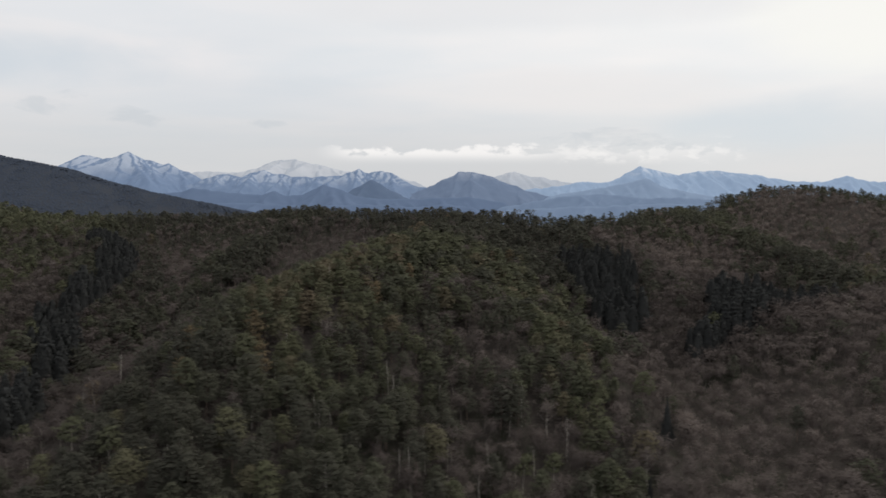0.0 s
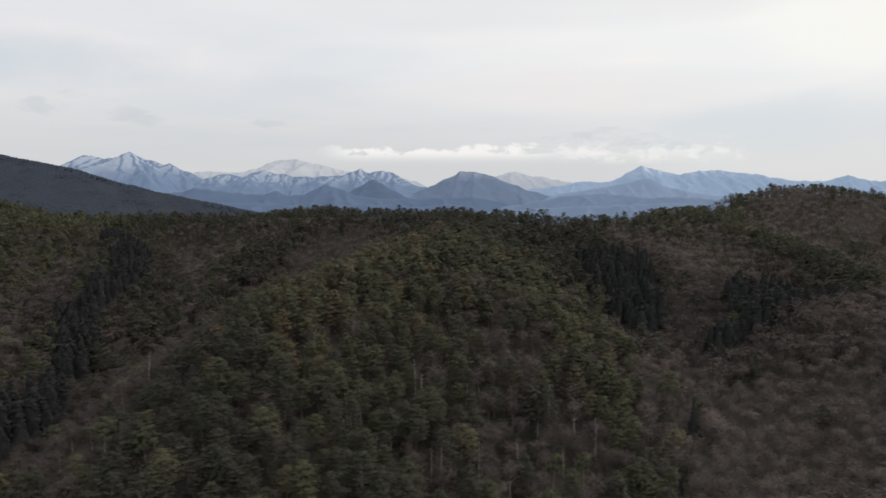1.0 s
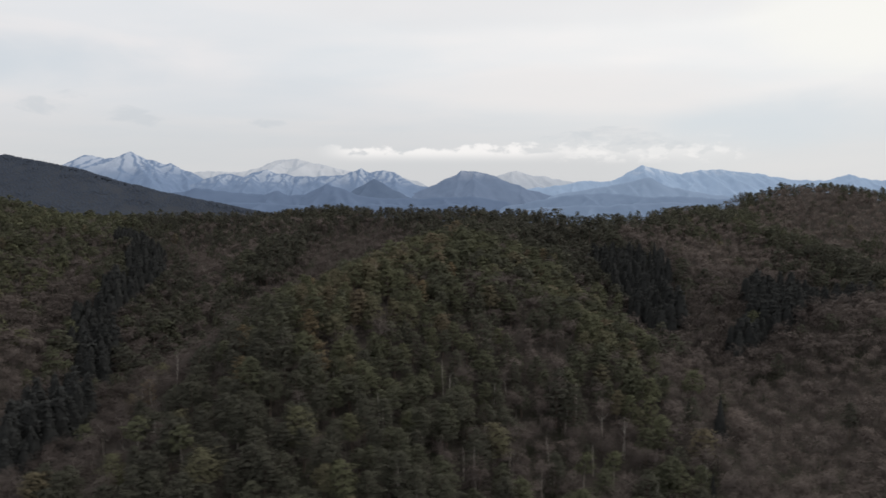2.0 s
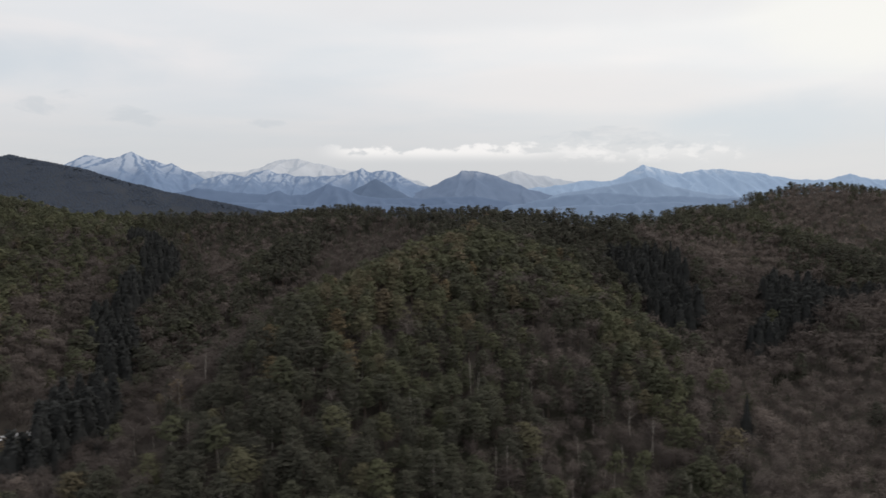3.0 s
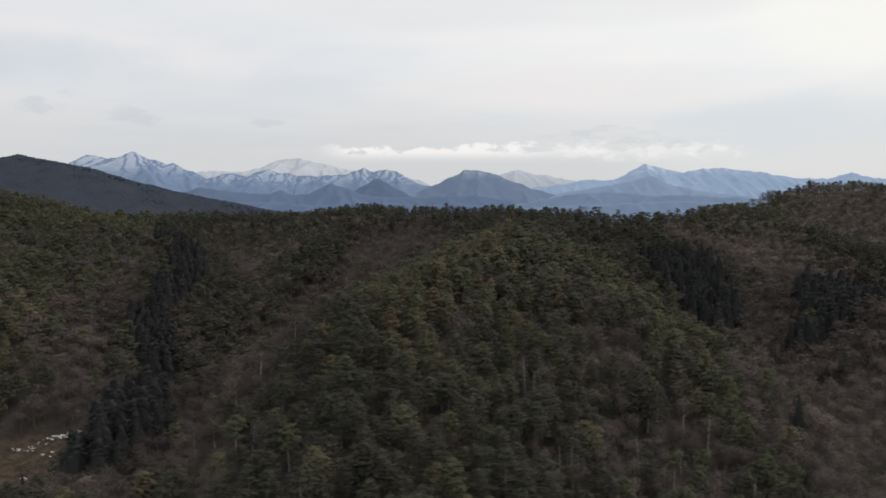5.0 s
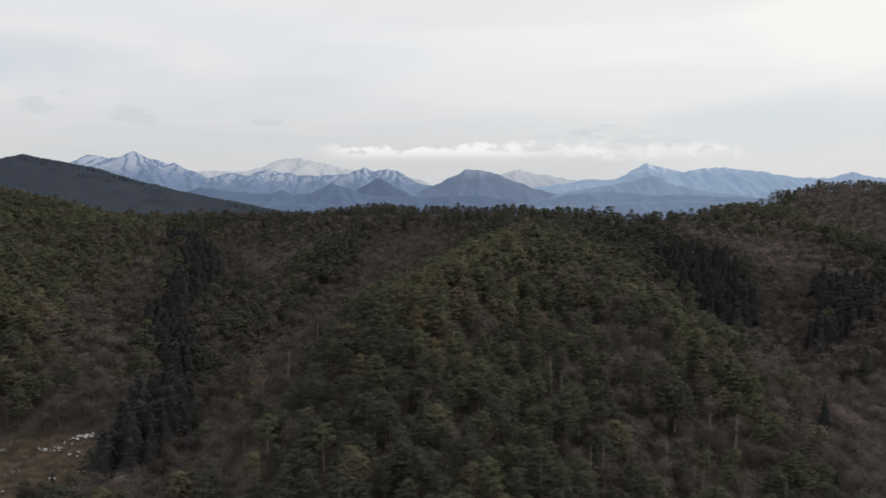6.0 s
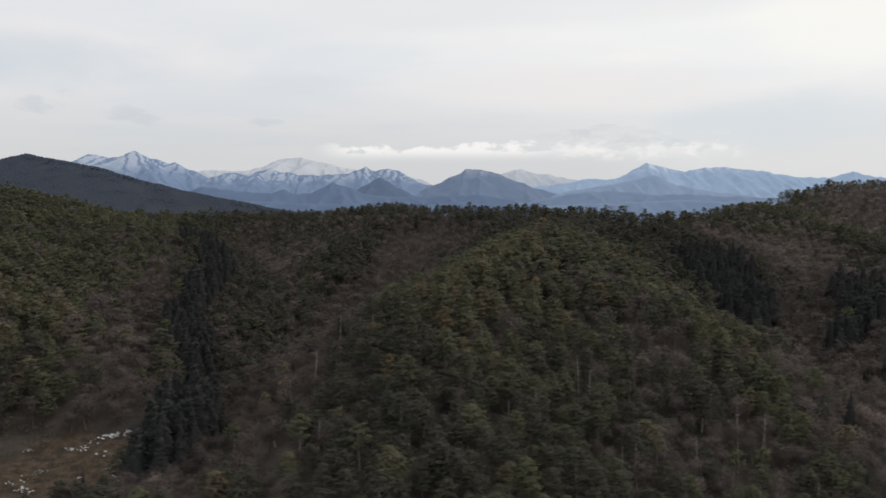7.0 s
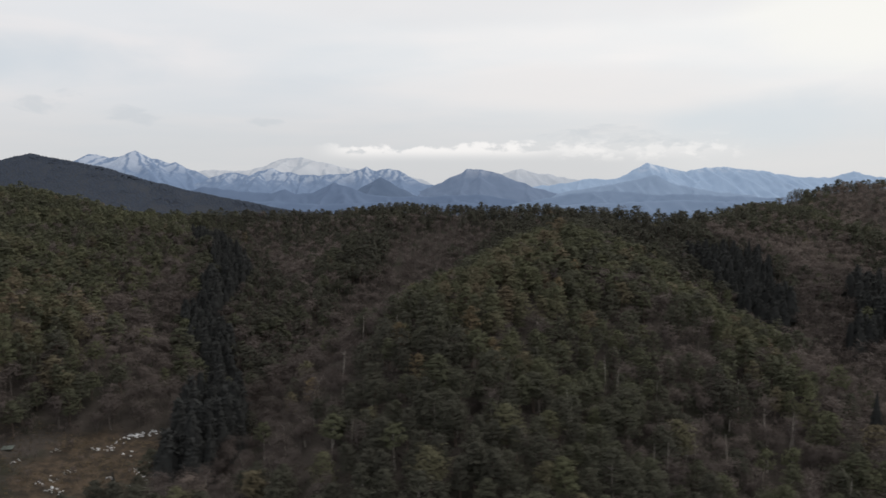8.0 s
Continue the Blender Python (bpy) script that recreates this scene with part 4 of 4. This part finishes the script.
# ---- single trees that stand out ----
def single_trees():
    r = np.random.default_rng(23)

    def stand(root, x, y, size):
        root.matrix_basis = pose(x, y, float(ground_height(np.array(x * 1.0), np.array(y * 1.0))) - 0.15, 0, 0, r.uniform(0, 360)) @ Matrix.Diagonal((size, size, size, 1))

    for x, y, size in WITHERED:
        stand(tree_proto("withered_pine", "yellow-brown withering pine among green pines", "pine", "withering pines", pine_shape(r, 7, 4, 13, 0.55), PINE_BARK, RUST, r.uniform()), x, y, size)
    for x, y, size in TALL:
        shape = pine_shape(r, 4, 4, 16, 0.6, True, 0.58)
        stand(tree_proto("tall_pine", "solitary yellow-green pine with a long bare pale trunk", "pine", "solitary pines", shape, PALE_BARK, PINE, 0.66), x, y, size)
    for x, y, size in SPRUCES:
        v = cedar_shape(r, 320, 0.5)
        cone = v[1][0] * np.array((0.9, 0.9, 1.0))
        cone[:, :2] *= (1.25 - 0.09 * cone[:, 2:3])
        stand(tree_proto("young_spruce", "small dark conical conifer among bare brown trees", "conifer", "dark conifers", (v[0], (cone, *v[1][1:])), PINE_BARK, CEDAR, 0.3), x, y, size)
    for x, y, size in ((-115, 152.6, 1.1), (-110.5, 151, 0.85), (-103, 149.5, 0.8)):
        stand(tree_proto("bare_tree", "pale brown leafless broadleaf tree before the dark cedars", "tree", "pale bare trees by the bank", bare_shape(r, 10, 420, 0.10), GREY_BARK, TWIG, 0.95), x, y, size)
    # bleached dead stems
    for k in range(24):
        x, y = (r.uniform(-25, 48), r.uniform(152, 200)) if k < 17 else (r.uniform(-90, -30), r.uniform(160, 235))
        root = tagged(new("dead_tree"), "bleached bare dead pine stem with broken stubs", "dead tree", "dead stems on the spur")
        h, lean = r.uniform(8.5, 12.5), r.normal(0, 0.5, 2)
        top = np.array((lean[0], lean[1], h))
        mesh_object("stem", *tube([np.zeros(3), top * 0.5 + r.normal(0, 0.1, 3), top], (0.14, 0.10, 0.03), 5), [PALE_BARK], parent=root)
        for j in range(int(r.integers(3, 7))):
            base = top * r.uniform(0.45, 0.95)
            a = r.uniform(0, 2 * math.pi)
            mesh_object("stub", *tube([base, base + np.array((math.cos(a), math.sin(a), r.uniform(-0.1, 0.7))) * r.uniform(0.5, 1.4)], (0.045, 0.012), 3), [PALE_BARK], parent=root)
        stand(root, x, y, 1.0)


single_trees()


# ---- the open bank: old snow, grass, scrub and a metal sheet ----
def open_bank():
    r = np.random.default_rng(29)

    def gz(x, y):
        return float(sheet_height(x, y))

    spots = [(-149.4, 206.7, 3, 1.0), (-148.1, 206.7, 3, 0.9), (-147.2, 207.7, 3, 0.8), (-146.3, 208.7, 3, 0.7), (-144.5, 209.2, 3, 0.65), (-143.1, 210.7, 3, 0.7),
             (-155.1, 196.7, 3, 0.6), (-151.4, 197.7, 4, 0.6), (-151.3, 201.7, 3, 0.5), (-146.3, 195.7, 2, 0.7), (-143.3, 195.7, 1, 0.7),
             (-139.6, 187.7, 4, 0.5), (-136.3, 185.7, 3, 0.6), (-137.5, 179.7, 3, 0.5), (-145.2, 181.7, 3, 0.5), (-138.6, 192.7, 2, 0.4),
             (-158.6, 175.7, 3, 0.55), (-155.0, 173.7, 4, 0.7), (-156.6, 177.7, 2, 0.5), (-152.5, 172.7, 3, 0.5), (-155.0, 183.2, 5, 0.35), (-169.0, 183.7, 3, 0.5), (-164.0, 192.7, 4, 0.35)]
    for cx, cy, count, size in spots:
        for _ in range(int(count * 2.6)):
            x, y = cx + r.normal(0, 0.8), cy + r.normal(0, 0.8)
            sx, sy, turn = size * r.uniform(0.15, 0.62), size * r.uniform(0.12, 0.34), r.uniform(-0.3, 1.0)
            v, f = [], []
            for ring, rise in ((0.0, 0.24), (0.62, 0.19), (1.0, -0.05)):
                for k in range(9 if ring else 1):
                    a = 2 * math.pi * k / 9
                    q = ring * (0.75 + 0.3 * math.sin(3 * a + turn * 9) + r.uniform(-0.28, 0.28))
                    ex, ey = q * sx * math.cos(a), q * sy * math.sin(a)
                    wx, wy = x + ex * math.cos(turn) - ey * math.sin(turn), y + ex * math.sin(turn) + ey * math.cos(turn)
                    v.append((wx, wy, gz(wx, wy) + rise))
            f += [(0, 1 + k, 1 + (k + 1) % 9) for k in range(9)]
            for k in range(9):
                q = (k + 1) % 9
                f += [(1 + k, 10 + k, 10 + q), (1 + k, 10 + q, 1 + q)]
            patch = mesh_object("snow_patch", v, f, [SNOW], smooth=True)
            tagged(patch, "ragged patch of old white snow on the brown bank", "snow", "snow patches on the bank")
    # straw-coloured grass
    n = 7000
    x, y = -156 + r.uniform(-27, 27, n), 178 + r.uniform(-28, 26, n)
    keep = wave(x, y, 9, 61, 2) + r.uniform(-0.12, 0.12, n) > 0.5
    x, y = x[keep], y[keep]
    at = np.stack([x, y, sheet_height(x, y) + 0.15], 1)
    tuft = mesh_object("grass", *blades(at, r.normal(0, 0.45, at.shape) + np.array((0, 0, 0.6)), r.uniform(0.15, 0.4, len(x)), r.uniform(0.35, 0.9, len(x)), r, np.tile((0.0, -0.4, 0.8), (len(x), 1))), [STRAW])
    set_tone(tuft, "tone", r.uniform(size=len(x)), "FACE")
    tagged(tuft, "withered straw-coloured grass on the open bank", "grass", kind="stuff")
    # low scrub
    shapes = [bare_shape(r, 6, 120, 0.16) for _ in range(5)]
    protos = [tree_proto("shrub", "low leafless brown shrub on the grassy bank", "shrub", "shrubs on the bank", s, GREY_BARK, TWIG, 0.3 + 0.1 * i) for i, s in enumerate(shapes)]
    x, y = -156 + r.uniform(-25, 25, 150), 180 + r.uniform(-26, 26, 150)
    scrub = (x < -158) | (r.uniform(size=150) < 0.35)
    x, y = x[scrub], y[scrub]
    plant(protos, 0.3 + 0.1 * np.arange(5), x, y, sheet_height(x, y), r.uniform(0.16, 0.42, len(x)), r.uniform(0.3, 0.7, len(x)), r)
    # corrugated sheet at the edge of the grass
    bm = bmesh.new()
    rows = []
    for k in range(33):
        u = k / 32
        rows.append([bm.verts.new((-1.9 + 3.8 * u, w, 0.35 + 0.25 * (w + 0.9) + (0.045 if k % 2 else 0.0))) for w in (-0.9, 0.9)])
    for a, b in zip(rows[:-1], rows[1:]):
        bm.faces.new((a[0], b[0], b[1], a[1]))
    bmesh.ops.solidify(bm, geom=bm.faces[:], thickness=0.02)
    me = bpy.data.meshes.new("metal_sheet")
    bm.to_mesh(me)
    bm.free()
    me.materials.append(SHEET)
    sheet = new("metal_sheet", me)
    sheet.matrix_basis = pose(-174.8, 189, gz(-174.8, 189) - 0.3, 0, 0, 6)
    tagged(sheet, "pale grey-green corrugated metal sheet lying in the grass", "sheet")


def sheet_material():
    m, n = material("painted metal sheet")
    at = n.add("ShaderNodeNewGeometry").outputs["Position"]
    g = n.noise(at, 1.4, 5.0, 0.6)
    finish(n, n.mix(n.span(g, 0.35, 0.7), (0.22, 0.27, 0.25), (0.14, 0.15, 0.13)), 0.5, g, 0.1, 0.05, 0.4)
    return m


SHEET = sheet_material()
open_bank()
